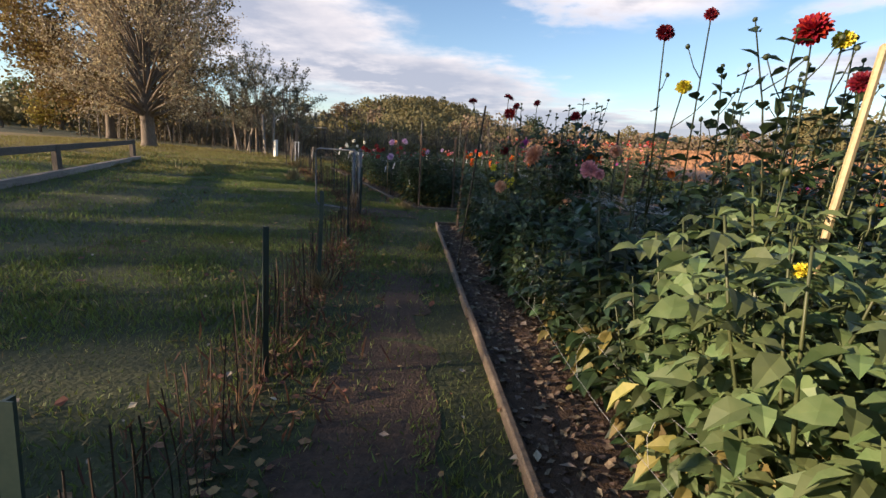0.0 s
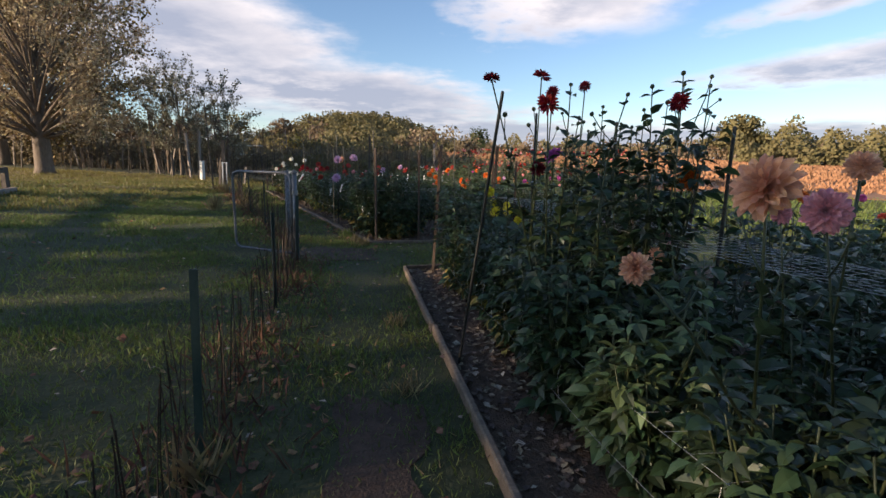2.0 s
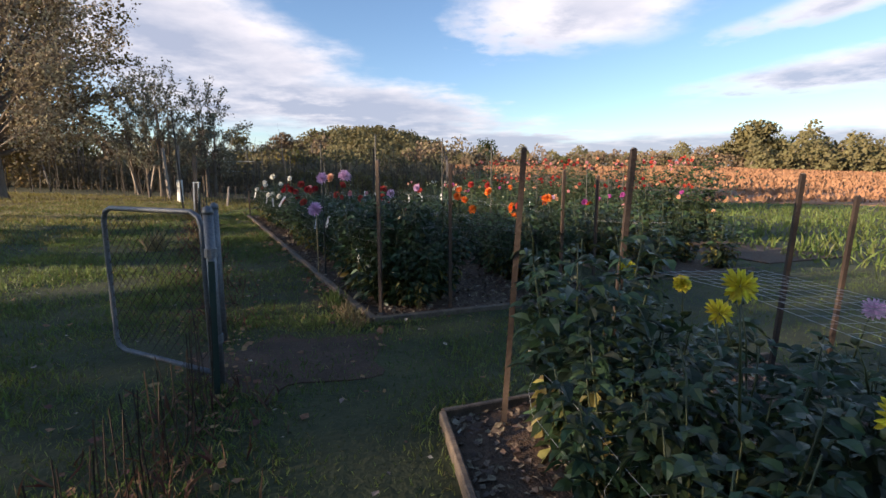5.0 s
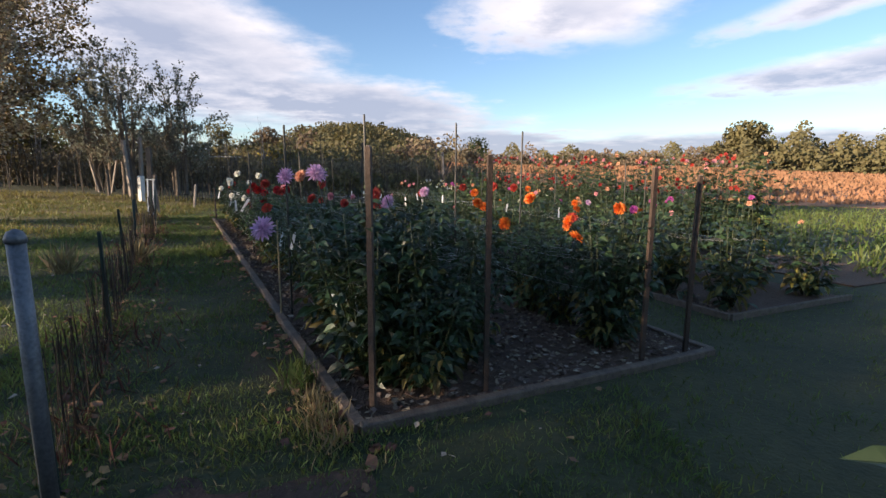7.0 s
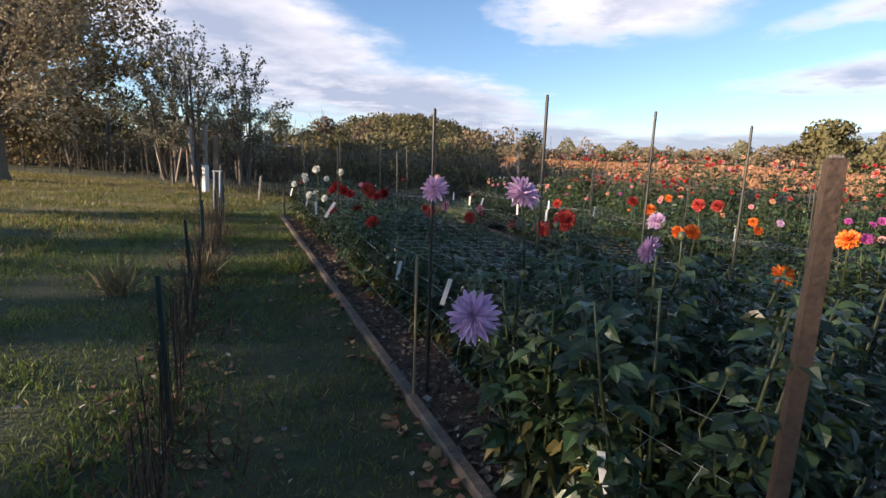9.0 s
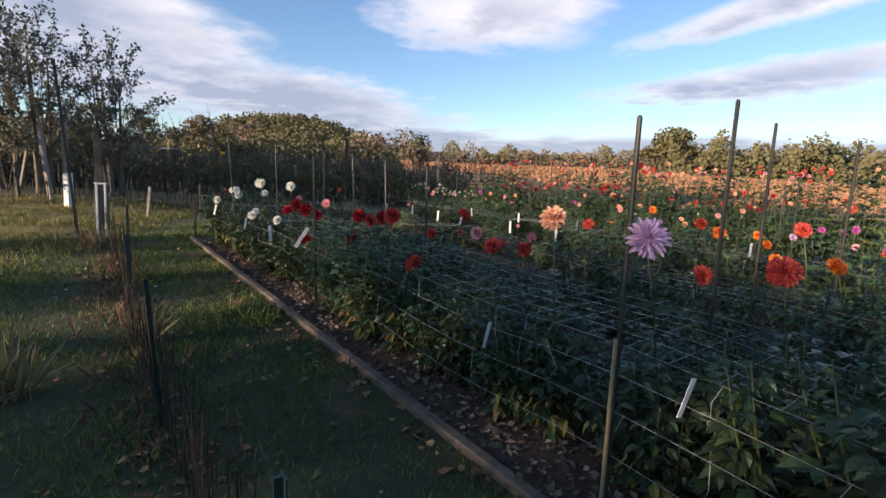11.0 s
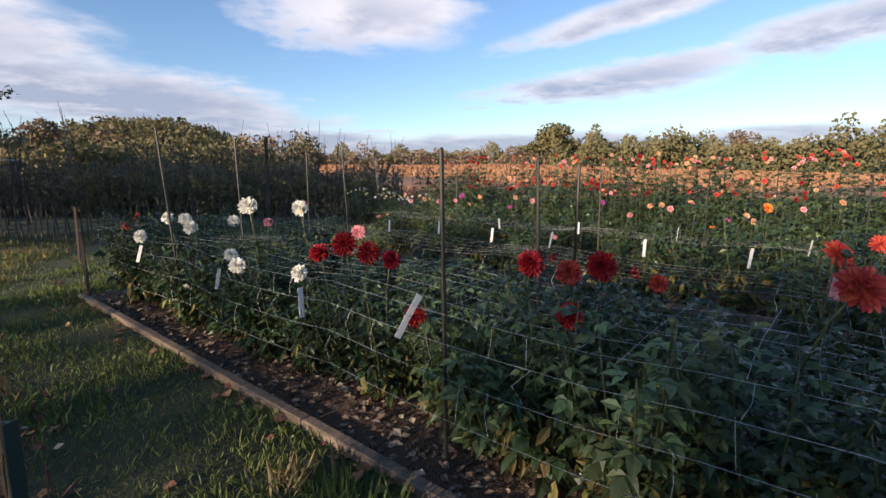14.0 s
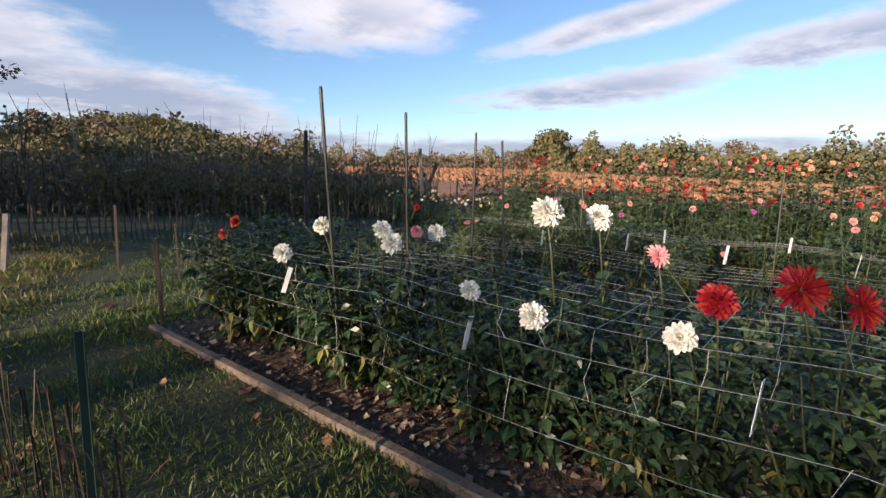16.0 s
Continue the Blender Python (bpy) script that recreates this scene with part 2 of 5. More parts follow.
class Geo:
    """Vertices and faces that grow into one mesh."""

    def __init__(self):
        self.v, self.f, self.n = [], [], 0

    def add(self, v, f):
        v = np.asarray(v, float).reshape(-1, 3)
        self.v.append(v)
        self.f.extend([tuple(int(i) + self.n for i in q) for q in f])
        self.n += len(v)
        return self

    def tube(self, pts, radii, sides=5, cap=True):
        pts = [Vector(p) for p in pts]
        if isinstance(radii, (int, float)):
            radii = [radii] * len(pts)
        vs, fs = [], []
        for i, p in enumerate(pts):
            d = (pts[min(i + 1, len(pts) - 1)] - pts[max(i - 1, 0)]).normalized()
            s = d.orthogonal().normalized() if i == 0 else (s - d * s.dot(d)).normalized()
            t = d.cross(s)
            for k in range(sides):
                a = 2 * math.pi * k / sides
                vs.append(p + radii[i] * (math.cos(a) * s + math.sin(a) * t))
        for i in range(len(pts) - 1):
            for k in range(sides):
                q = (k + 1) % sides
                fs.append((i * sides + k, i * sides + q, (i + 1) * sides + q, (i + 1) * sides + k))
        if cap:
            fs.append(tuple(range(sides))[::-1])
            fs.append(tuple((len(pts) - 1) * sides + k for k in range(sides)))
        return self.add([tuple(v) for v in vs], fs)

    def box(self, c, size, turn=0.0, bevel=0.0):
        """A box with chamfered upper edges, turned about z."""
        x, y, z = size[0] / 2, size[1] / 2, size[2] / 2
        b = min(bevel, x * 0.9, y * 0.9, z)
        rings = [(x, y, -z), (x, y, z - b), (x - b, y - b, z)] if b else [(x, y, -z), (x, y, z)]
        vs = [(sx * rx, sy * ry, rz) for rx, ry, rz in rings for sx, sy in ((-1, -1), (1, -1), (1, 1), (-1, 1))]
        r = Matrix.Rotation(turn, 3, "Z")
        vs = [tuple(r @ Vector(v) + Vector(c)) for v in vs]
        fs = [(3, 2, 1, 0)]
        for i in range(len(rings) - 1):
            fs += [(4 * i + k, 4 * i + (k + 1) % 4, 4 * i + 4 + (k + 1) % 4, 4 * i + 4 + k) for k in range(4)]
        k = 4 * (len(rings) - 1)
        fs.append((k, k + 1, k + 2, k + 3))
        return self.add(vs, fs)

    def flakes(self, P, U, Nn, size, width, shape):
        """Many leaves at once: places P, ways U, normals Nn; shape: (across, along, lift) points and faces."""
        sv, sf = shape
        S = np.cross(U, Nn)
        S /= np.linalg.norm(S, axis=1, keepdims=True) + 1e-9
        Nn = np.cross(S, U)
        sv = np.asarray(sv, float)
        V = (P[:, None, :] + (size * width)[:, None, None] * sv[None, :, 0, None] * S[:, None, :] + size[:, None, None] * sv[None, :, 1, None] * U[:, None, :]
             + size[:, None, None] * sv[None, :, 2, None] * Nn[:, None, :])
        k = len(sv)
        base = self.n
        self.v.append(V.reshape(-1, 3))
        self.n += len(P) * k
        for j in range(len(P)):
            o = base + j * k
            self.f.extend([tuple(i + o for i in q) for q in sf])
        return self

    def mesh(self, name, mat, smooth=False):
        me = bpy.data.meshes.new(name)
        me.from_pydata(np.concatenate(self.v).tolist() if self.v else [], [], self.f)
        for mm in (mat if isinstance(mat, (list, tuple)) else [mat]):
            me.materials.append(mm)
        if smooth:
            me.polygons.foreach_set("use_smooth", [True] * len(me.polygons))
        me.update()
        return me


def part(name, geo, mat, parent=None, label="", smooth=False):
    me = geo.mesh(name, mat, smooth) if isinstance(geo, Geo) else geo
    ob = new(name, me)
    if parent is not None:
        ob.parent = parent
    if label:
        tagged(ob, label)
    return ob


def thing(name, at, label, category, group="", turn=0.0):
    ob = new(name)
    ob.matrix_basis = pose(*at, 0, 0, turn)
    ob.empty_display_size = 0.1
    return tagged(ob, label, category, group)


def unit(v):
    v = np.asarray(v, float)
    return v / (np.linalg.norm(v, axis=-1, keepdims=True) + 1e-9)


LEAFLET = ([(0, 0, 0), (0.29, 0.27, 0.12), (0.25, 0.60, 0.07), (0, 1, -0.16), (-0.25, 0.62, 0.09), (-0.30, 0.30, 0.10), (0, 0.42, 0)],
           [(0, 1, 6), (1, 2, 6), (2, 3, 6), (3, 4, 6), (4, 5, 6), (5, 0, 6)])
SMALL_LEAF = ([(0, 0, 0), (0.32, 0.45, 0.06), (0, 1, -0.06), (-0.32, 0.45, 0.06)], [(0, 1, 2), (0, 2, 3)])
CLUMP = ([(0, -0.5, 0), (0.5, -0.15, 0.1), (0.33, 0.45, -0.06), (-0.2, 0.55, 0.08), (-0.52, 0.05, -0.05)], [(0, 1, 2), (0, 2, 3), (0, 3, 4)])
BLADE = ([(-0.5, 0, 0), (0.5, 0, 0), (0.35, 0.55, 0.06), (0, 1, 0.25)], [(0, 1, 2), (0, 2, 3)])
PETAL = ([(0, 0, 0), (0.5, 0.55, 0.10), (0.28, 0.88, 0.12), (0, 1, 0.05), (-0.28, 0.88, 0.12), (-0.5, 0.55, 0.10), (0, 0.6, -0.02)],
         [(0, 1, 6), (1, 2, 6), (2, 3, 6), (3, 4, 6), (4, 5, 6), (5, 0, 6)])

# ---- ground ----
def grid_ground():
    """One sheet to the horizon, finer near the garden."""
    def steps(lo, hi, near, far):
        a = [0.0]
        while a[-1] < hi:
            a.append(a[-1] + max(near, min(far, abs(a[-1]) * 0.06)))
        b = [0.0]
        while b[-1] > lo:
            b.append(b[-1] - max(near, min(far, abs(b[-1]) * 0.06)))
        return np.array(b[:0:-1] + a)
    xs, ys = steps(-1500, 1500, 0.5, 80) - 2, steps(-300, 2500, 0.5, 80) + 12
    X, Y = np.meshgrid(xs, ys)
    Z = GF(X, Y)
    near = np.clip(1 - np.hypot(X + 2, Y - 14) / 60, 0, 1)
    bumps = np.array([noise.noise((x * 0.9, y * 0.9, 0)) for x, y in zip(X.ravel(), Y.ravel())]).reshape(X.shape)
    Z = Z + 0.012 * bumps * (near > 0)
    n, k = len(xs), len(ys)
    idx = np.arange(n * k).reshape(k, n)
    F = np.stack([idx[:-1, :-1], idx[:-1, 1:], idx[1:, 1:], idx[1:, :-1]], -1).reshape(-1, 4)
    g = Geo().add(np.stack([X, Y, Z], -1), F.tolist())
    me = g.mesh("ground", [M["lawn"]], True)
    return tagged(new("ground", me), "mown lawn and meadow falling gently to one side", "ground", kind="structure")


grid_ground()


def sheet(name, outline_xy, lift, mat, label, category, res=0.25, ragged=0.0, kind="structure"):
    """A low ground patch with an uneven rim, laid on the slope."""
    bm = bmesh.new()
    pts = []
    n = len(outline_xy)
    for i in range(n):
        a, b = Vector(outline_xy[i]), Vector(outline_xy[(i + 1) % n])
        k = max(1, int((b - a).length / res))
        for j in range(k):
            p = a.lerp(b, j / k)
            if ragged:
                p += Vector((noise.noise((p.x * 2.1, p.y * 2.1, 3)), noise.noise((p.x * 2.1, p.y * 2.1, 9)))) * ragged
            pts.append(p)
    vs = [bm.verts.new((p.x, p.y, float(GF(p.x, p.y)) + lift)) for p in pts]
    low = [bm.verts.new((p.x, p.y, float(GF(p.x, p.y)) - 0.03)) for p in pts]
    f = bm.faces.new(vs)
    for i in range(len(vs)):
        bm.faces.new((low[i], low[(i + 1) % len(vs)], vs[(i + 1) % len(vs)], vs[i]))
    bmesh.ops.triangulate(bm, faces=[f])
    bmesh.ops.recalc_face_normals(bm, faces=bm.faces[:])
    me = bpy.data.meshes.new(name)
    bm.to_mesh(me)
    bm.free()
    me.materials.append(mat)
    return tagged(new(name, me), label, category, kind=kind)


# covers the sunny far lawn, brightened in place of the grazing sun
sheet("dry_lawn", [(-60, 17), (-14, 19), (-9.5, 21.5), (-7.9, 24.5), (-7.5, 29), (-11, 30.5), (-60, 34)], 0.01, M["dry_lawn"], "dry turf under the lawn trees, coloured gold as if sunlit", "lawn", 0.5, 0.8)
# bed frame: right across the beds, and along them
BO, BU, BV = Vector((-0.72, 13.3)), Vector((0.903, 0.43)), Vector((-0.43, 0.903))


def B(a, b):
    return BO + BU * a + BV * b


BED1 = [Vector(p) for p in ((1.66, -0.2), (-0.06, 11.32), (2.9, 12.55), (5.0, 0.3))]
BED2 = [B(0, 0), B(-0.15, 11.8), B(3.4, 11.8), B(3.4, 0)]
BED3 = [B(4.7, 0.6), B(4.7, 12.5), B(7.7, 12.5), B(7.7, 0.6)]
BED4 = [B(8.9, 1.0), B(8.9, 18.5), B(12.0, 18.5), B(12.0, 1.0)]
BED5 = [Vector(p) for p in ((6.2, 0.5), (4.3, 12.5), (7.5, 13.6), (9.4, 1.5))]
for i, bed in enumerate((BED1, BED2, BED3, BED4, BED5)):
    sheet("mulch_bed", bed, 0.025, M["mulch"], "dark bark mulch bed between timber edging", "mulch bed", 0.4)
sheet("worn_path", [(-0.15, 3.0), (0.75, 3.2), (0.35, 6.0), (0.2, 7.6), (-0.25, 7.8), (-0.2, 5.5)], 0.006, M["path"], "bare trodden soil along the edging", "worn path", 0.08, 0.34)
sheet("worn_path", [(-2.1, 12.0), (-1.2, 11.5), (-0.55, 12.1), (-0.75, 12.9), (-1.6, 12.8)], 0.006, M["path"], "bare trodden soil at the gateway", "worn path", 0.08, 0.34)

# ---- timber edging ----
def edging(a, b, w=0.042, h=0.07, lengths=2.4):
    a, b = Vector(a), Vector(b)
    d = (b - a)
    n = max(1, round(d.length / lengths))
    ang = math.atan2(d.y, d.x)
    for i in range(n):
        p, q = a.lerp(b, i / n), a.lerp(b, (i + 1) / n)
        c = (p + q) / 2
        L = (q - p).length - 0.012
        slope = math.atan2(float(G(q.x) - G(p.x)), L)
        ob = part("edging_board", Geo().box((0, 0, 0), (L, w, h + 0.03), 0, 0.008), M["board"])
        ob.matrix_basis = pose(c.x, c.y, float(G(c.x)) + h / 2, 0, -math.degrees(slope), math.degrees(ang) + rng.normal(0, 0.4))
        tagged(ob, "weathered grey timber edging board on the soil", "edging board", "boards round the beds")


for bed in (BED1, BED2):
    for i in ((0, 1), (1, 2), (3, 0)) if bed is BED1 else ((0, 1), (3, 0), (2, 3)):
        edging(bed[i[0]], bed[i[1]], *((0.042, 0.07) if bed is BED1 else (0.075, 0.045)))
edging(BED3[0], BED3[1]), edging(BED3[3], BED3[0])

# ---- dahlias ----
def dahlia_body(seed, h, spread, stems, nodes, leaf, bare=0.06, shape=LEAFLET):
    """Stems and compound leaves of one bush, and the tips of its stems."""
    r = np.random.default_rng(seed)
    canes, P, U, Nn, S = [], [], [], [], []
    tips = []
    for s in range(stems):
        a = 2 * math.pi * s / stems + r.uniform(-0.5, 0.5)
        lean = spread * r.uniform(0.35, 1.0)
        top = np.array((math.cos(a) * lean, math.sin(a) * lean, h * r.uniform(0.82, 1.08)))
        base = np.array((math.cos(a) * 0.05, math.sin(a) * 0.05, 0))
        mid = (base + top) / 2 + np.array((math.cos(a), math.sin(a), 0)) * lean * 0.18
        curve = lambda t: (1 - t) ** 2 * base + 2 * t * (1 - t) * mid + t * t * top
        canes.append(Geo().tube([curve(t) for t in (0, 0.25, 0.5, 0.75, 1.0)], [0.009, 0.008, 0.0065, 0.005, 0.0035], 5).mesh("stem", M["stem"], True))
        tips.append(tuple(top))
        for k in range(int(nodes * 1.35)):
            t = bare + (1 - bare) * (k + r.uniform(0, 0.7)) / int(nodes * 1.35)
            p = curve(min(t, 1.0))
            side0 = a + (k % 2) * math.pi / 2 + r.uniform(-0.4, 0.4)
            for flip in (0, math.pi):
                b = side0 + flip
                out = np.array((math.cos(b), math.sin(b), r.uniform(-0.15, 0.55)))
                out /= np.linalg.norm(out)
                ln = leaf * r.uniform(0.7, 1.25) * (1.15 - 0.45 * t)
                pet = p + out * ln * 0.9
                up = np.array((0, 0, 1.0)) + r.normal(0, 0.30, 3)
                sidev = np.cross(out, up)
                sidev /= np.linalg.norm(sidev)
                droop = np.array((0, 0, -r.uniform(0.1, 0.7)))
                for way, sz, at in ((out + droop, 1.15, pet), (out * 0.5 + sidev + droop * 0.6, 0.85, p + out * ln * 0.7), (out * 0.5 - sidev + droop * 0.6, 0.85, p + out * ln * 0.7)):
                    P.append(at), U.append(way / np.linalg.norm(way)), Nn.append(up + r.normal(0, 0.25, 3)), S.append(ln * sz)
    P, U, Nn, S = np.array(P), np.array(U), unit(np.array(Nn)), np.array(S)
    keep = P[:, 2] > 0.06
    old = keep & (P[:, 2] < 0.42 * h) & (r.random(len(P)) < 0.28)
    keep &= ~old
    g = Geo().flakes(P[keep], U[keep], Nn[keep], S[keep], np.full(keep.sum(), 1.0), shape)
    w = Geo().flakes(P[old], U[old] * np.array((1, 1, 1.4)) - np.array((0, 0, 0.5)), Nn[old], S[old] * 0.9, np.full(old.sum(), 0.9), LEAFLET)
    return canes, g, tips, w.mesh("withered_leaves", M["leaf_tired"])


BUSH = []
for k, (h, sp, stn, nd, lf) in enumerate(((1.00, 0.46, 12, 11, 0.085), (1.10, 0.44, 12, 12, 0.085), (0.90, 0.48, 12, 10, 0.09), (1.22, 0.44, 11, 13, 0.085), (1.62, 0.42, 9, 13, 0.125), (0.60, 0.40, 10, 6, 0.09),
                                             (1.00, 0.46, 11, 11, 0.105), (1.18, 0.46, 11, 12, 0.11), (0.84, 0.50, 12, 10, 0.10), (1.00, 0.46, 9, 8, 0.12), (1.15, 0.44, 9, 8, 0.12), (1.62, 0.46, 9, 11, 0.12))):
    stm, g, tips, wl = dahlia_body(100 + k, h, sp, stn, nd, lf, shape=SMALL_LEAF if k > 8 else LEAFLET)
    BUSH.append((stm, g.mesh("foliage", M["leaf"]), g.mesh("foliage", M["leaf_light"]), tips, h, wl))


def bloom_mesh(seed, style):
    """A dahlia head, 1 m across, that faces +z: rings of petals, from the flat outer to the upright inner."""
    r = np.random.default_rng(seed)
    P, U, Nn, S, wd = [], [], [], [], []
    rings = {"cactus": ((16, -0.15, 1.0), (16, 0.15, 0.98), (14, 0.45, 0.9), (12, 0.8, 0.75), (8, 1.2, 0.55)),
             "decor": ((15, -0.6, 0.85), (17, -0.22, 1.0), (17, 0.1, 0.98), (15, 0.42, 0.9), (12, 0.75, 0.8), (9, 1.05, 0.66), (6, 1.35, 0.5)),
             "ball": ((12, -0.9, 0.85), (13, -0.4, 0.95), (13, 0.05, 0.95), (12, 0.45, 0.88), (10, 0.85, 0.78), (6, 1.25, 0.7))}[style]
    w = {"cactus": 0.25, "decor": 0.42, "ball": 0.48}[style]
    for n, pitch, ln in rings:
        off = r.uniform(0, 1)
        for k in range(n):
            a = 2 * math.pi * (k + off) / n + r.normal(0, 0.07)
            p = pitch + r.normal(0, 0.09)
            u = np.array((math.cos(a) * math.cos(p), math.sin(a) * math.cos(p), math.sin(p)))
            nn = np.array((-math.cos(a) * math.sin(p), -math.sin(a) * math.sin(p), math.cos(p)))
            P.append(u * 0.03), U.append(u), Nn.append(nn), S.append(0.5 * ln * r.uniform(0.88, 1.06)), wd.append(w)
    return Geo().flakes(np.array(P), np.array(U), np.array(Nn), np.array(S), np.array(wd), PETAL)


BLOOM_GEO = {st: [bloom_mesh(50 + i, st) for i in range(2)] for st in ("cactus", "decor", "ball")}
BLOOM = {}


def bloom(parent, at, size, colour, style, face):
    """A flower head as a part of its bush; face: the way it looks."""
    key = (colour, style, int(rng.integers(2)))
    if key not in BLOOM:
        BLOOM[key] = BLOOM_GEO[style][key[2]].mesh("bloom", M[colour])
    ob = part("bloom", BLOOM[key], None, parent, WORDS[colour] + " dahlia bloom")
    q = Vector(face).to_track_quat("Z", "Y")
    ob.matrix_basis = Matrix.LocRotScale(Vector(at), q, (size, size, size * 0.9))
    return ob


WORDS = {"red": "deep red", "wine": "dark wine-red", "coral": "coral red", "orange": "bright orange", "peach": "pale peach", "pink": "soft pink", "lilac": "pale lilac", "magenta": "magenta",
         "yellow": "bright yellow", "white_bloom": "white", "cream": "creamy yellow"}
bud_geo = Geo()
bud_geo.tube([(0, 0, -0.5), (0, 0, -0.3), (0, 0, 0.05), (0, 0, 0.38), (0, 0, 0.5)], [0.12, 0.42, 0.52, 0.30, 0.08], 7)
BUD = bud_geo.mesh("bud", M["bud"], True)


PLANTS = []
STALK_LEAF = Geo().flakes(np.zeros((2, 3)), unit(np.array(((1, 0, 0.25), (-1, 0.1, 0.35)))), unit(np.array(((-0.2, 0, 1), (0.3, 0, 1)))), np.array((1.0, 0.9)), np.array((1.0, 1.0)), LEAFLET).mesh("stalk_leaf", M["leaf"])


def add_bloom(ob, tops, at, size, col, style):
    face = Vector((rng.normal(-0.3, 0.35), rng.normal(-0.7, 0.35), rng.uniform(0.15, 0.8)))
    bloom(ob, at, size, col, style, face)
    t = min(tops, key=lambda v: (v.xy - at.xy).length)
    low = t.lerp(Vector((0, 0, t.z * 0.6)), 0.25)
    low.z = min(low.z, at.z - 0.12)
    end = at - face.normalized() * size * 0.04
    part("flower_stalk", Geo().tube([low, low.lerp(end, 0.55) + Vector((0, 0, 0.04)), end], [0.0055, 0.0045, 0.004], 5), M["stem"], ob, "", True)
    ln = (end - low).length
    for k in range(min(4, int(ln / 0.17))):
        p = low.lerp(end, 0.12 + 0.62 * k / 4) + Vector((0, 0, 0.02))
        lf = part("stalk_leaf", STALK_LEAF, None, ob)
        sc = rng.uniform(0.07, 0.12)
        lf.matrix_basis = Matrix.LocRotScale(p, Euler((rng.normal(0, 0.3), rng.normal(0, 0.3), rng.uniform(0, 6.3))), (sc, sc, sc))
    if ln > 0.35:
        q = low.lerp(end, 0.7)
        e2 = q + Vector((rng.normal(0, 0.09), rng.normal(0, 0.09), rng.uniform(0.1, 0.22)))
        part("flower_stalk", Geo().tube([q, q.lerp(e2, 0.5) + Vector((0, 0, -0.02)), e2], [0.0035, 0.003, 0.003], 4), M["stem"], ob, "", True)
        part("bud", BUD, None, ob).matrix_basis = Matrix.LocRotScale(e2, Euler((rng.normal(0, 0.5), rng.normal(0, 0.5), 0)), (0.026, 0.026, 0.03))


def placed(rows):
    """Blooms at known places, each on the nearest bush."""
    for x, y, z, size, col, style in rows:
        ob, tops = min(PLANTS, key=lambda q: (q[0].location.xy - Vector((x, y))).length)
        add_bloom(ob, tops, Vector((x, y, z)) - ob.location, size, col, style)
        ob["label"] = "leafy green dahlia bush with %s blooms in the mulch" % WORDS[col]


def plant(x, y, kind, blooms=(), scale=1.0, light=False, buds=1, turn=None, label=None):
    """A dahlia bush on the bed. blooms: (dx, dy, height above its soil, size, colour, style)."""
    stm, f, fl, tips, h, wl = BUSH[kind]
    turn = rng.uniform(0, 360) if turn is None else turn
    cols = [WORDS[b[4]] for b in blooms]
    ob = thing("dahlia_plant", (x, y, float(G(x)) + 0.02), label or ("leafy green dahlia bush with %s blooms in the mulch" % cols[0] if cols else "leafy green dahlia bush without blooms in the mulch"), "dahlia plant", "dahlias in the beds")
    rot = Matrix.Rotation(radians(turn), 4, "Z") @ Matrix.Diagonal((scale, scale, scale, 1))
    for me in stm:
        part("stem", me, None, ob).matrix_basis = rot
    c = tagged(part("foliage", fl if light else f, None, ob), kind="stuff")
    c.matrix_basis = rot
    if rng.random() < 0.7:
        tagged(part("withered_foliage", wl, None, ob, "yellowing lower leaves"), kind="stuff").matrix_basis = rot
    tops = [rot @ Vector(t) for t in tips]
    PLANTS.append((ob, tops))
    for bx, by, bz, size, col, style in blooms:
        add_bloom(ob, tops, Vector((bx, by, bz)), size, col, style)
    for k in range(buds):
        t = tops[int(rng.integers(len(tops)))]
        end = t + Vector((rng.normal(0, 0.05), rng.normal(0, 0.05), rng.uniform(0.10, 0.32)))
        part("flower_stalk", Geo().tube([t, (t + end) / 2 + Vector((0.01, 0, 0)), end], [0.004, 0.0035, 0.003], 4), M["stem"], ob, "", True)
        bd = part("bud", BUD, None, ob)
        bd.matrix_basis = Matrix.LocRotScale(end, Euler((rng.normal(0, 0.5), rng.normal(0, 0.5), 0)), (0.028, 0.028, 0.034))
    return ob


def auto_blooms(kind, cols, n, size=(0.09, 0.14), styles=("decor", "cactus"), high=(0.02, 0.25), grow=1.0):
    h = BUSH[kind][4] * grow
    out = []
    for k in range(n):
        a, d = rng.uniform(0, 2 * math.pi), rng.uniform(0.05, 0.34)
        out.append((math.cos(a) * d, math.sin(a) * d, h + rng.uniform(*high), rng.uniform(*size), str(rng.choice(cols)), str(rng.choice(styles))))
    return out




def bed_row(p, q, step, kinds, cols, count, light=0.1, jitter=0.08, grow=1.0, **kw):
    """Bushes along a line; cols: colour names; count: the mean number of blooms."""
    p, q = Vector(p), Vector(q)
    n = int((q - p).length / step)
    for i in range(n + 1):
        c = p.lerp(q, i / max(n, 1))
        k = int(rng.choice(kinds))
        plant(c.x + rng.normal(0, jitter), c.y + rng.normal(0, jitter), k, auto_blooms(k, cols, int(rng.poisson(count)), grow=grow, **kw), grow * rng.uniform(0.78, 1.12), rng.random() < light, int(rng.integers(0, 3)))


# first bed
d1 = (BED1[1] - BED1[0]).normalized()
n1 = Vector((d1.y, -d1.x))


def along(off, y):
    """A place in the first bed: metres in from its board, and how far along."""
    return BED1[0] + n1 * off + d1 * y


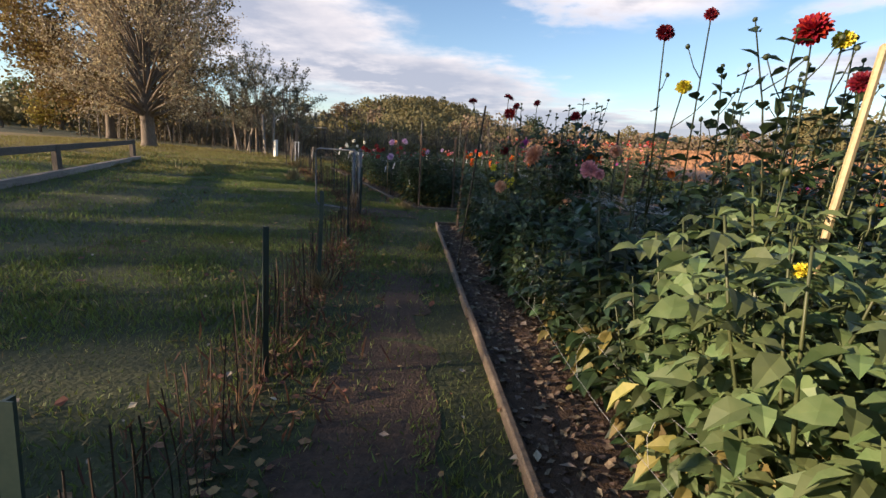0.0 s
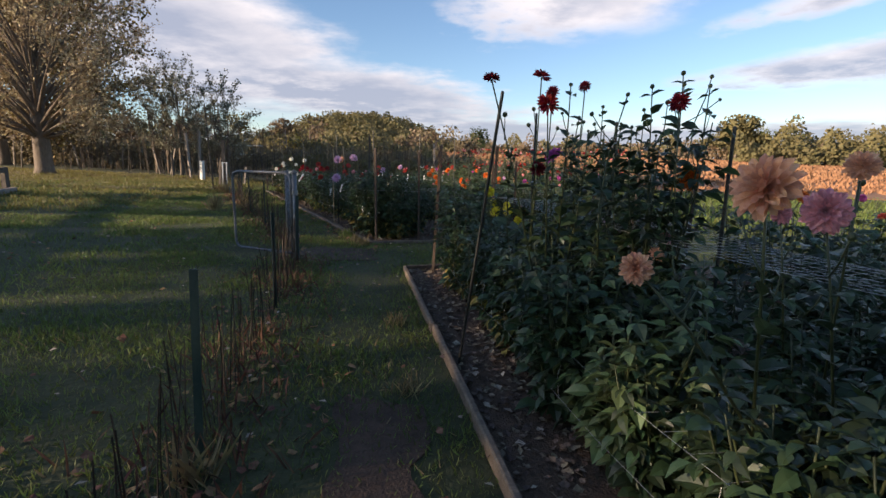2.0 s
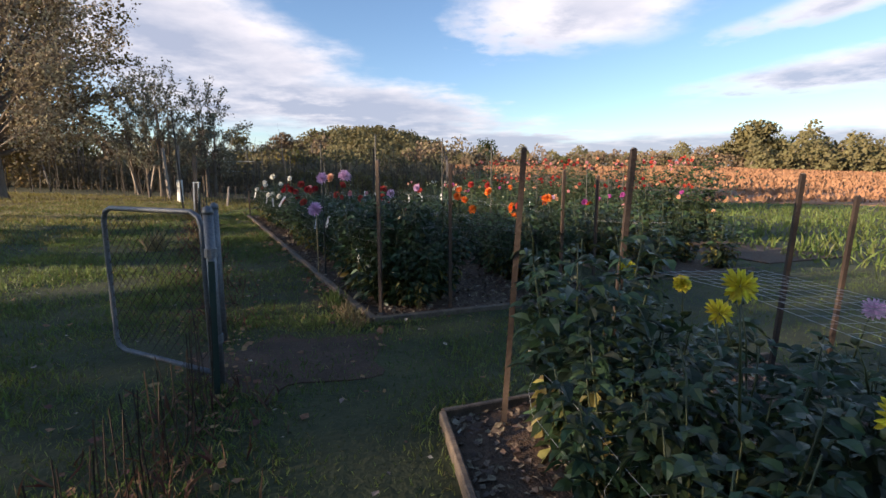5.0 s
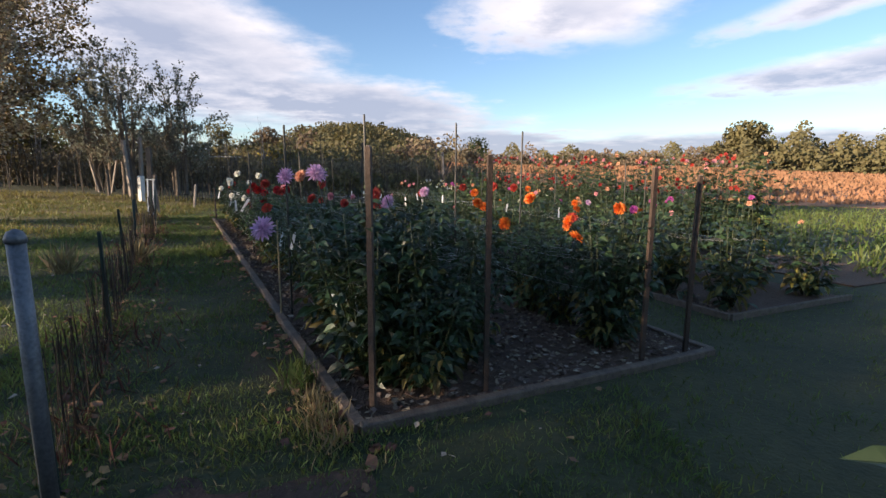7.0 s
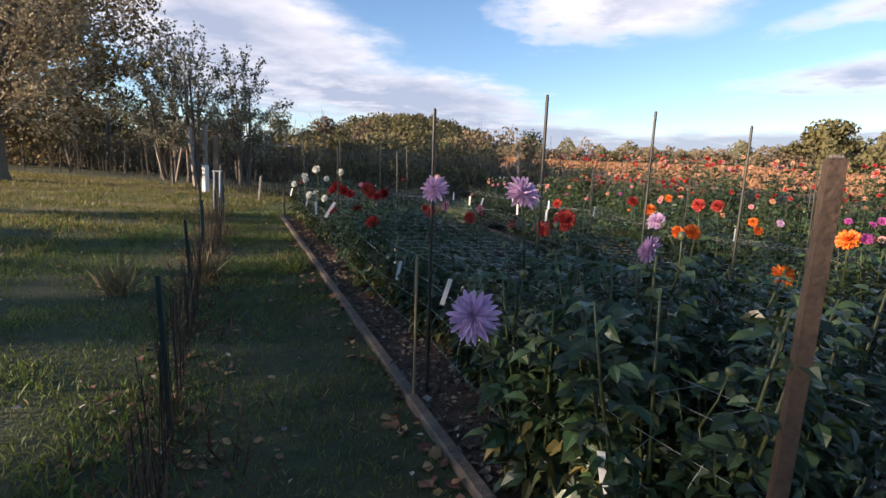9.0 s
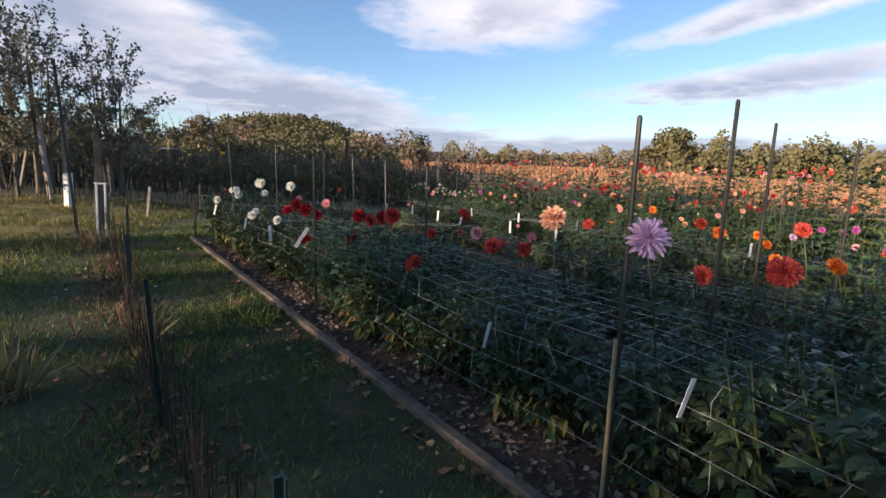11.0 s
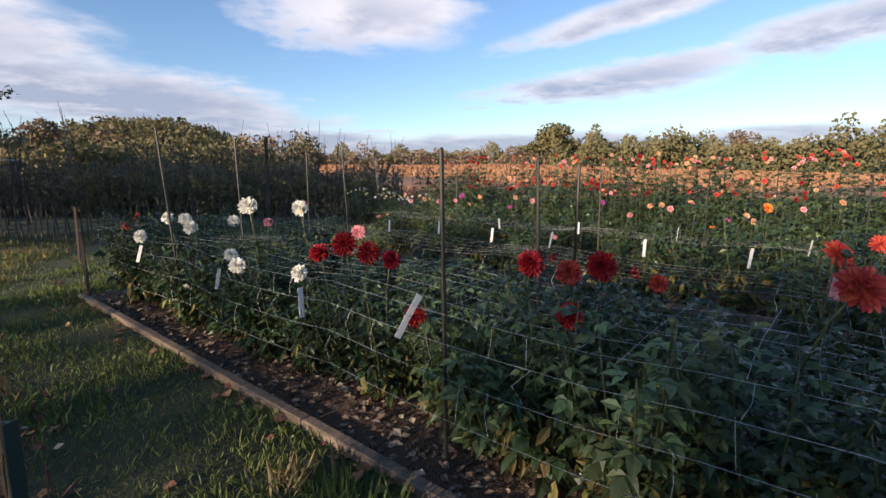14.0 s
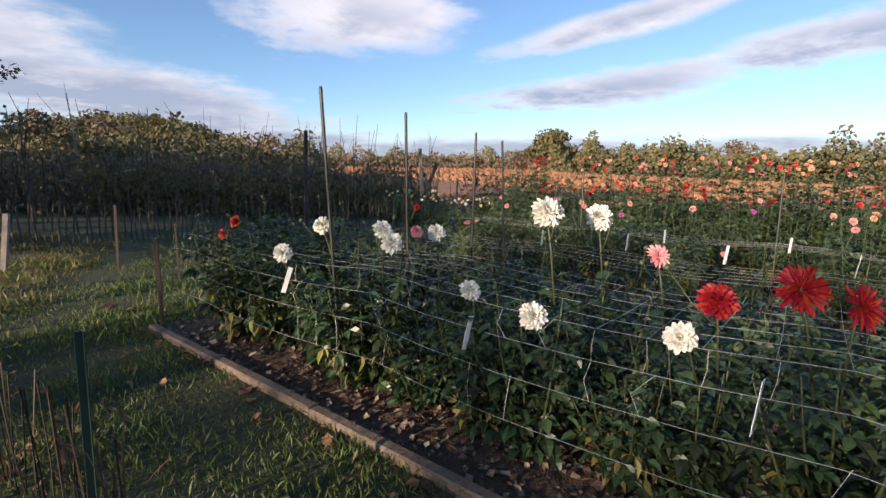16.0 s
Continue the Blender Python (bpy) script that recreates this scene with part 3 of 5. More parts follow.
# the foremost rows all take the pale leaf, in place of sunlight on them
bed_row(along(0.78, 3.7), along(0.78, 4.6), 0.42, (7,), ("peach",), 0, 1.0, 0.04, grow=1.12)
bed_row(along(0.75, 5.0), along(0.75, 5.6), 0.5, (6, 7), ("peach",), 0, 0.0, 0.05)
bed_row(along(0.70, 6.1), along(0.66, 7.5), 0.45, (8,), ("peach",), 0, 0.1, 0.05)
bed_row(along(0.66, 7.9), along(0.66, 8.9), 0.45, (4, 7), ("wine",), 0.3, 0.0, 0.05, high=(0.1, 0.3))
bed_row(along(0.62, 9.3), along(0.62, 10.1), 0.42, (8,), ("yellow",), 0.0, 0.15, 0.05)
bed_row(along(0.66, 10.5), along(0.72, 11.25), 0.38, (6, 7), ("yellow",), 0.0, 0.15, 0.05)
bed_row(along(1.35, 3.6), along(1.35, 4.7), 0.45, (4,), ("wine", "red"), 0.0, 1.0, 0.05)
bed_row(along(1.35, 5.1), along(1.35, 6.4), 0.5, (4, 7), ("wine", "red"), 0.0, 0.1, 0.05)
bed_row(along(1.25, 6.9), along(1.25, 8.0), 0.5, (8, 6), ("peach", "pink"), 0.3, 0.1, 0.05)
bed_row(along(1.30, 8.3), along(1.3, 9.4), 0.5, (4, 7), ("wine", "red"), 0.6, 0.0, 0.05)
bed_row(along(1.25, 9.9), along(1.25, 11.2), 0.45, (8,), ("yellow",), 0.4, 0.1, 0.05)
bed_row(along(2.4, 4.0), along(2.4, 8.0), 0.55, (6, 7, 4), ("orange", "peach", "pink"), 0.8, 0.1)
bed_row(along(2.4, 9.0), along(2.4, 11.0), 0.7, (5, 2), ("cream", "lilac"), 0.4, 0.1)
# second bed: two double rows with bare mulch between
bed_row(B(0.55, 0.5), B(0.45, 11.2), 0.42, (0, 1, 2, 0), ("red",), 0.0)
bed_row(B(1.10, 0.7), B(1.00, 11.0), 0.55, (0, 2), ("pink", "coral"), 0.15)
bed_row(B(2.75, 0.7), B(2.75, 4.6), 0.5, (0, 1), ("orange", "coral"), 0.4)
bed_row(B(2.75, 5.3), B(2.75, 11.2), 0.7, (5, 5, 2), ("coral", "red"), 0.4)
bed_row(B(5.2, 1.0), B(5.2, 6.0), 0.55, (9, 10), ("orange", "lilac", "magenta"), 0.8)
bed_row(B(5.2, 6.6), B(5.2, 12.2), 0.6, (2, 0, 5), ("pink", "peach"), 1.2, size=(0.07, 0.10), styles=("ball",))
bed_row(B(7.0, 1.0), B(7.0, 12.2), 0.6, (9, 10), ("magenta", "pink", "peach"), 1.2, size=(0.08, 0.12))
bed_row(B(9.4, 4.5), B(9.4, 14), 0.5, (10, 10, 11), ("coral", "red", "wine"), 1.8, grow=1.15, size=(0.08, 0.12))
bed_row(B(10.3, 4), B(10.3, 14), 0.6, (11, 10), ("coral", "red", "peach"), 4.5, grow=1.2, high=(0.0, 0.35), size=(0.08, 0.12))
bed_row(B(11.3, 4), B(11.3, 16), 0.7, (11,), ("coral", "peach", "pink"), 5.0, grow=1.22, high=(0.0, 0.4), size=(0.08, 0.12))
bed_row(B(9.3, 14.6), B(9.3, 18), 0.5, (0, 2), ("cream", "white_bloom"), 6.0, 1.0, size=(0.07, 0.1))
bed_row((6.4, 2.0), (4.8, 11.5), 0.6, (9, 10), ("orange", "coral"), 1.4)
bed_row((7.6, 2.0), (6.0, 11.8), 0.7, (9, 10), ("orange", "coral", "magenta"), 1.4)
for a, b, k, sc in ((0.32, 0.62, 1, 1.12), (0.85, 0.6, 1, 1.1), (0.62, 1.05, 1, 1.15), (0.3, 1.3, 0, 1.2), (0.55, 0.4, 2, 0.95), (2.55, 0.5, 1, 1.08), (3.0, 0.75, 0, 1.08)):
    plant(*B(a, b), k, (), sc, False, 1)
placed([(1.02, 6.19, 1.41, 0.17, "peach", "decor"), (1.50, 6.55, 1.32, 0.15, "pink", "decor"), (1.70, 7.0, 1.27, 0.10, "pink", "decor"), (0.81, 6.39, 1.16, 0.10, "peach", "decor"),
        (1.73, 6.69, 1.47, 0.12, "peach", "decor"), (1.85, 8.0, 1.38, 0.14, "orange", "decor"), (1.57, 7.68, 1.80, 0.12, "wine", "cactus")])
placed([(2.15, 5.2, 2.06, 0.17, "red", "decor"), (2.30, 5.2, 2.02, 0.10, "yellow", "decor"), (2.35, 5.1, 1.82, 0.12, "wine", "decor"), (1.65, 5.7, 2.14, 0.11, "wine", "decor"), (1.85, 5.6, 2.22, 0.08, "wine", "ball"), (1.8, 5.7, 1.85, 0.10, "yellow", "ball"), (1.75, 4.35, 1.08, 0.06, "yellow", "ball")])
placed([(0.94, 8.03, 1.82, 0.15, "red", "cactus"), (0.54, 7.67, 1.90, 0.10, "wine", "cactus"), (0.92, 8.14, 2.00, 0.12, "wine", "cactus"), (1.25, 8.3, 1.97, 0.09, "wine", "cactus"), (1.02, 8.25, 1.92, 0.10, "wine", "cactus")])
placed([(0.88, 10.04, 1.17, 0.12, "yellow", "cactus"), (0.86, 9.45, 1.02, 0.11, "yellow", "cactus"), (1.05, 9.35, 0.95, 0.08, "yellow", "cactus"), (1.2, 8.8, 1.53, 0.15, "magenta", "cactus")])
placed([(-1.42, 13.95, 1.16, 0.18, "lilac", "cactus"), (-1.20, 14.66, 1.53, 0.18, "lilac", "cactus"), (-0.81, 15.54, 1.32, 0.16, "coral", "decor"), (-0.62, 14.6, 1.30, 0.14, "lilac", "decor"),
        (-0.31, 15.33, 1.36, 0.11, "lilac", "decor"), (0.48, 16.8, 1.12, 0.13, "orange", "decor"), (0.49, 15.36, 1.05, 0.14, "orange", "cactus"), (0.69, 15.18, 1.31, 0.13, "orange", "decor"),
        (0.96, 14.84, 1.11, 0.15, "orange", "cactus"), (1.0, 14.72, 1.0, 0.14, "orange", "cactus"), (0.58, 16.7, 1.38, 0.12, "coral", "decor"), (0.9, 17.0, 1.36, 0.12, "coral", "decor")])
placed([(-2.37, 17.1, 1.07, 0.16, "coral", "decor"), (-1.65, 15.4, 1.50, 0.18, "lilac", "cactus"), (0.32, 16.2, 1.20, 0.14, "orange", "decor"), (-1.70, 16.2, 1.50, 0.16, "peach", "decor"),
        (0.26, 17.4, 1.35, 0.13, "coral", "ball"), (-2.5, 17.48, 1.38, 0.15, "coral", "decor"), (-1.8, 17.88, 1.36, 0.14, "coral", "decor"), (-1.68, 17.9, 1.19, 0.13, "pink", "decor"),
        (-1.78, 17.08, 1.20, 0.15, "coral", "decor"), (-1.4, 17.4, 1.12, 0.13, "coral", "decor")])
placed([(-3.49, 19.91, 1.27, 0.19, "red", "cactus"), (-3.62, 20.13, 1.19, 0.16, "red", "decor"), (-3.36, 19.78, 1.22, 0.17, "red", "cactus"), (-3.22, 19.72, 1.17, 0.14, "red", "decor"),
        (-2.73, 18.83, 1.25, 0.16, "red", "decor"), (-2.5, 18.55, 1.26, 0.16, "red", "decor"), (-2.62, 18.65, 1.22, 0.14, "coral", "decor"), (-2.82, 18.4, 1.09, 0.13, "red", "decor"), (-3.31, 19.08, 0.97, 0.13, "red", "cactus")])
placed([(-4.04, 20.66, 1.51, 0.15, "white_bloom", "decor"), (-4.73, 22.12, 1.34, 0.13, "white_bloom", "ball"), (-4.53, 21.47, 1.37, 0.12, "white_bloom", "decor"), (-4.49, 21.42, 1.30, 0.14, "white_bloom", "ball"),
        (-4.14, 21.6, 1.32, 0.12, "white_bloom", "decor"), (-4.98, 22.15, 1.17, 0.13, "white_bloom", "decor"), (-4.15, 20.59, 1.07, 0.13, "white_bloom", "decor"), (-4.19, 21.08, 1.08, 0.12, "white_bloom", "decor"),
        (-3.76, 20.17, 1.05, 0.14, "white_bloom", "ball"), (-3.65, 20.75, 1.47, 0.14, "white_bloom", "decor"), (-5.2, 23.6, 1.25, 0.12, "coral", "decor"), (-5.3, 23.5, 1.16, 0.10, "coral", "decor")])

def tall_stems(spots, low, high):
    """Long leafy shoots that stand above the bushes, with buds at their tips."""
    for x, y in spots:
        ob, tops = min(PLANTS, key=lambda q: (q[0].location.xy - Vector((x, y))).length)
        top = Vector((x, y, rng.uniform(low, high))) - ob.location
        base = Vector((top.x * 0.55, top.y * 0.55, min(1.0, top.z * 0.5)))
        bend = Vector((rng.normal(0, 0.04), rng.normal(0, 0.04), 0))
        at = lambda t: base.lerp(top, t) + bend * math.sin(math.pi * t)
        part("shoot", Geo().tube([at(t) for t in (0, 0.33, 0.66, 1)], [0.0065, 0.0055, 0.0045, 0.0035], 5), M["stem"], ob, "", True)
        n = int((top - base).length / 0.11)
        for k in range(n):
            t = (k + 0.5) / n
            lf = part("stalk_leaf", STALK_LEAF, None, ob)
            sc = rng.uniform(0.10, 0.16) * (1.15 - 0.5 * t)
            lf.matrix_basis = Matrix.LocRotScale(at(t), Euler((rng.normal(0, 0.35), rng.normal(0, 0.35), 1.57 * k + rng.normal(0, 0.4))), (sc, sc, sc))
        for t in (1.0, 0.72, 0.5):
            end = at(t) + (Vector((0, 0, 0)) if t == 1 else Vector((rng.normal(0, 0.1), rng.normal(0, 0.1), rng.uniform(0.10, 0.2))))
            if t < 1:
                part("flower_stalk", Geo().tube([at(t), at(t).lerp(end, 0.5) + Vector((0, 0, -0.015)), end], [0.0035, 0.003, 0.003], 4), M["stem"], ob, "", True)
            sz = rng.uniform(0.016, 0.030)
            part("bud", BUD, None, ob).matrix_basis = Matrix.LocRotScale(end, Euler((rng.normal(0, 0.6), rng.normal(0, 0.6), 0)), (sz, sz, sz * 1.1))


shoots = np.random.default_rng(31)
tall_stems([tuple(along(shoots.uniform(0.55, 1.5), shoots.uniform(7.9, 9.3))) for k in range(18)], 1.55, 2.0)
tall_stems([tuple(along(shoots.uniform(1.0, 1.9), shoots.uniform(4.6, 6.3))) for k in range(20)], 1.6, 2.1)
tall_stems([tuple(along(shoots.uniform(1.2, 1.6), shoots.uniform(9.0, 9.6))) for k in range(5)], 1.35, 1.7)

# ---- stakes and rods ----
def stake(x, y, h, lean=(0, 0), r=0.017, mat="stake", name="garden_stake", label="dark stained square wooden stake driven into the bed", group="stakes in the beds"):
    ob = thing(name, (x, y, float(G(x)) - 0.05), label, "stake", group, rng.uniform(0, 90))
    ob.rotation_euler = (radians(lean[0]), radians(lean[1]), rng.uniform(-0.3, 0.3))
    g = Geo()
    if mat in ("stake", "greywood"):
        g.box((0, 0, (h + 0.05) / 2), (2 * r, 2 * r, h + 0.05), 0, 0.006)
        part("shaft", g, M[mat], ob)
        # sawn end in a pale tone that stands in for sun on the top
        part("cut_top", Geo().box((0, 0, h + 0.053), (2 * r - 0.013, 2 * r - 0.013, 0.006), 0, 0.002), M["greywood"], ob, "sawn end, pale as if sunlit")
    else:
        g.tube([(0, 0, 0), (0, 0, h + 0.04), (0, 0, h + 0.05)], [r, r, r * 0.6], 7)
        part("shaft", g, M[mat], ob)
    return ob


def rod(x, y, h, lean=(0, 0), r=0.011, mat="rod"):
    return stake(x, y, h, lean, r, mat, "support_rod", "thin dark steel support rod among the dahlias" if mat == "rod" else "thin tan bamboo cane among the dahlias")


for p, h in (((-1.67, 15.5), 1.92), ((-0.93, 15.82), 2.1), ((0.09, 16.59), 2.15), ((0.92, 16.66), 2.1)):
    rod(*p, h)
for p, h in (((-4.65, 22.0), 2.0), ((-4.05, 22.3), 1.95), ((-3.3, 22.7), 1.9), ((-2.7, 23.0), 1.9), ((-2.4, 19.2), 1.72), ((-1.9, 19.5), 1.7), ((1.15, 9.3), 1.95), ((1.6, 8.6), 1.85), ((2.1, 8.0), 1.8), ((3.5, 19.4), 1.9), ((1.2, 22.6), 1.8), ((-0.4, 24.5), 1.8), ((2.9, 22.0), 1.8), ((4.4, 20.5), 1.8), ((5.6, 22.5), 1.9), ((2.2, 26.5), 1.8)):
    rod(*p, h, (rng.normal(0, 1), rng.normal(0, 1.2)))
rod(0.45, 8.35, 1.95, (7, 6))
rod(-3.2, 18.93, 1.72, (0, 0), 0.012)
rod(-1.75, 15.4, 1.0, (0, 0), 0.009, "bamboo")
rod(1.98, 4.75, 2.0, (0, 5), 0.016, "bamboo")
stake(-5.85, 23.86, 0.85, (0, 0), 0.016)
stake(-6.65, 27.0, 0.95, (0, 2), 0.016)
stake(-5.85, 26.3, 0.75, (0, 0), 0.012)
for p, h in (((0.32, 11.3), 1.70), ((1.1, 11.65), 1.75), ((2.75, 12.3), 1.66), ((3.6, 12.7), 1.5), ((3.1, 10.2), 1.62)):
    stake(*p, h, (0, 3))
for p, h in (((-0.66, 13.54), 1.66), ((0.1, 13.83), 1.66), ((1.55, 14.5), 1.66), ((2.05, 14.7), 1.62)):
    stake(*p, h)

# ---- gate and fence ----
def gate():
    ob = thing("chain_link_gate", (-1.60, 11.75, float(G(-1.6))), "open grey galvanised tube gate with chain link mesh", "gate", turn=0)
    top, bot, L = 1.22, 0.09, 1.19
    d = Vector((-1.05, 0.55, 0)).normalized()
    P = lambda s, z: tuple(d * s + Vector((0, 0, z)))
    g = Geo()
    c = 0.10
    ring = [P(0.07, bot), P(L - c, bot), P(L - 0.03, bot + 0.03), P(L, bot + c), P(L, top - c), P(L - 0.03, top - 0.03), P(L - c, top), P(0.07 + c, top), P(0.10, top - 0.03), P(0.07, top - c), P(0.07, bot)]
    g.tube(ring, 0.019, 8)
    part("gate_frame", g, M["galv"], ob, "", True)
    g = Geo()
    s = 0.09
    k = 0
    while k * s * 0.5 < L + 1.3:
        for sg in (1, -1):
            x0 = k * s if sg > 0 else k * s
            a0, a1 = 0.07, L
            # a wire on the slant, clipped to the frame
            z_at = lambda x: bot + (k * s - (x - a0)) if sg > 0 else bot + (x - a0) + k * s - (L)
            x_lo, x_hi = a0, a1
            pts = []
            for x in np.linspace(x_lo, x_hi, 12):
                z = z_at(x)
                if bot <= z <= top - 0.02:
                    pts.append(P(x, z))
            if len(pts) > 1:
                g.tube([pts[0], pts[-1]], 0.0021, 3, False)
        k += 1
    part("chain_link", g, M["wire"], ob)
    for z in (0.35, 0.95):
        part("hinge", Geo().tube([(0, 0, z - 0.03), (0, 0, z + 0.03)], 0.042, 10).tube([(0, 0, z), P(0.08, z)], 0.012, 6), M["galv"], ob)


gate()


def gate_post(x, y, h, r=0.032, lean=0.0):
    ob = thing("gate_post", (x, y, float(G(x)) - 0.05), "grey galvanised steel gate post with a cap", "gate post", "posts of the gate")
    ob.rotation_euler = (0, radians(lean), 0)
    part("tube", Geo().tube([(0, 0, 0), (0, 0, h)], r, 12), M["galv"], ob, "", True)
    part("cap", Geo().tube([(0, 0, h), (0, 0, h + 0.02), (0, 0, h + 0.045), (0, 0, h + 0.055)], [r * 1.15, r * 1.15, r * 0.8, r * 0.2], 12), M["galv"], ob, "", True)


gate_post(-1.60, 11.75, 1.26)
gate_post(-1.95, 12.63, 1.22)


UPRIGHT = [Geo().tube([(0, 0, 0), (b, 0, 0.5), (0, b, 1)], 0.0032, 3, False).mesh("upright_wire", M["wire"]) for b in (0.004, 0.012, -0.01)]


def wire_fence(pts, h, post_h, post_mat="greenpost"):
    """Posts and, between each two, a panel of loose upright wires."""
    for i, p in enumerate(pts):
        x, y = p
        ob = thing("fence_post", (x, y, float(G(x)) - 0.05), "thin dark green steel fence post", "fence post", "posts of the low fence")
        ob.rotation_euler = (radians(rng.normal(0, 1.5)), radians(rng.normal(0, 1.5)), rng.uniform(0, 3))
        g = Geo()
        ph = post_h + 0.05
        g.add([(-.02, -.004, 0), (.02, -.004, 0), (.02, 0, 0), (.004, 0.0, 0), (.004, .022, 0), (-.004, .022, 0), (-.004, 0, 0), (-.02, 0, 0)] +
              [(-.02, -.004, ph), (.02, -.004, ph), (.02, 0, ph), (.004, 0, ph), (.004, .022, ph), (-.004, .022, ph), (-.004, 0, ph), (-.02, 0, ph)],
              [(k, (k + 1) % 8, 8 + (k + 1) % 8, 8 + k) for k in range(8)] + [tuple(range(7, -1, -1)), tuple(range(8, 16))])
        part("shaft", g, M[post_mat], ob)
    for (x0, y0), (x1, y1) in zip(pts[:-1], pts[1:]):
        a, b = Vector((x0, y0, float(G(x0)))), Vector((x1, y1, float(G(x1))))
        ob = thing("wire_fence", a, "sagging black wire garden fence with upright wires", "wire fence", "panels of the low fence")
        d = b - a
        n = int(d.length / 0.065)
        for k in range(1, n):
            t = k / n
            sag = 0.10 * math.sin(math.pi * t)
            w = part("upright_wire", UPRIGHT[int(rng.integers(3))], None, ob)
            w.matrix_basis = Matrix.LocRotScale(d * t, Euler((rng.normal(0, 0.05), rng.normal(0, 0.05), rng.uniform(0, 6))), (1, 1, h - sag + rng.normal(0, 0.03)))
        for z in (0.06, 0.2, 0.36, 0.52):
            part("line_wire", Geo().tube([d * (k / 8) + Vector((0, 0, z * (1 - 0.18 * math.sin(math.pi * k / 8)))) for k in range(9)], 0.0018, 3, False), M["wire"], ob)


wire_fence([(-0.25, 3.4), (-0.57, 5.24), (-0.9, 7.21), (-1.23, 9.52), (-1.56, 11.6)], 0.66, 0.92)
wire_fence([(-2.0, 12.75), (-3.0, 14.75), (-3.94, 16.62), (-4.75, 18.2), (-5.78, 20.75), (-6.7, 22.3), (-7.4, 23.5)], 0.70, 0.92)

# ---- trees ----
def fan_tree(x, y, seed, h, rad, z_low, limbs, twigs, leaves, leaf, mat, label, trunk_r, upright=0.5, stems=1):
    """A tree whose limbs rise from the bole and fan out into an oval crown of fine twigs."""
    r = np.random.default_rng(seed)
    ob = thing("tree", (x, y, float(G(x))), label, "tree")
    wood, P, U = Geo(), [], []
    feet = [Vector((0, 0, 0))] if stems == 1 else [Vector((r.normal(0, 0.25), r.normal(0, 0.25), 0)) for _ in range(stems)]
    for f in feet:
        wood.tube([f + Vector((0, 0, -0.1)), f * 1.0 + Vector((0, 0, 0.25)), f * 1.1 + Vector((0, 0, z_low)), f * 1.5 + Vector((0, 0, h * 0.45)), f * 1.7 + Vector((0, 0, h * 0.72))],
                  [trunk_r * 1.35, trunk_r, trunk_r * 0.85, trunk_r * 0.5, trunk_r * 0.15], 8)
    for i in range(limbs):
        q = (i + r.uniform(0, 1)) / limbs
        a = 2.39996 * i + r.uniform(-0.4, 0.4)
        z = z_low + (h - z_low) * q
        rr = rad * math.sin(math.pi * (0.16 + 0.80 * q)) ** 0.65 * math.sqrt(r.uniform(0.2, 1.0)) * r.uniform(0.9, 1.1)
        foot = feet[i % len(feet)]
        s0 = foot * 1.2 + Vector((0, 0, max(z_low * 0.8, min(z * (0.62 - 0.3 * upright), h * 0.6))))
        end = Vector((math.cos(a) * rr, math.sin(a) * rr, z))
        mid = Vector((end.x * 0.42, end.y * 0.42, s0.z + (z - s0.z) * (0.35 + 0.4 * upright)))
        cv = lambda t: s0 * (1 - t) ** 2 + mid * (2 * t * (1 - t)) + end * (t * t)
        lr = trunk_r * (0.30 - 0.15 * q)
        wood.tube([cv(t) for t in (0, 0.25, 0.5, 0.75, 1)], [lr, lr * 0.75, lr * 0.5, lr * 0.28, 0.008], 5, False)
        for k in range(twigs):
            t = r.uniform(0.3, 1.0) ** 0.8
            p = cv(t)
            d = ((cv(min(1, t + 0.1)) - cv(t - 0.1)).normalized() + Vector(r.normal(0, 0.5, 3)) + Vector((0, 0, 0.25 * upright))).normalized()
            ln = rad * r.uniform(0.12, 0.30)
            m = p + d * ln * 0.5 + Vector(r.normal(0, 0.05, 3))
            e = p + d * ln + Vector((0, 0, -0.04 + 0.08 * upright))
            wood.tube([p, m, e], [0.012, 0.007, 0.003], 3, False)
            u = r.uniform(0.15, 1.05, leaves)[:, None]
            P.append(np.array(p) + np.array(e - p) * u + r.normal(0, ln * 0.13, (leaves, 3)))
            U.append(np.tile(np.array(d), (leaves, 1)) + r.normal(0, 0.8, (leaves, 3)))
    P, U = np.concatenate(P), unit(np.concatenate(U))
    part("trunk", wood, M["bark"], ob, "", True)
    part("crown", Geo().flakes(P, U, unit(r.normal(0, 1, P.shape)), leaf * r.uniform(0.6, 1.3, len(P)), np.full(len(P), 1.1), SMALL_LEAF), M[mat], ob)
    return ob


fan_tree(-17.0, 27.6, 3, 13.5, 5.6, 2.0, 80, 17, 32, 0.12, "maple", "broad maple with thinning tan leaves on the lawn", 0.36, 0.6)
fan_tree(-25.5, 35.7, 9, 16.5, 8.6, 2.0, 70, 18, 44, 0.22, "russet", "broad dark tree with russet and golden leaves on the lawn", 0.30, 0.15)
for i, (x, y, h, w) in enumerate(((-13.6, 33.0, 6.4, 2.3), (-11.4, 33.5, 5.6, 2.2), (-15.2, 34.5, 6.2, 2.3))):
    fan_tree(x, y, 20 + i, h, w, 1.3, 30, 15, 8, 0.12, "apple", "slender fruit tree with grey-green leaves behind the lawn", 0.10, 1.0, 3)


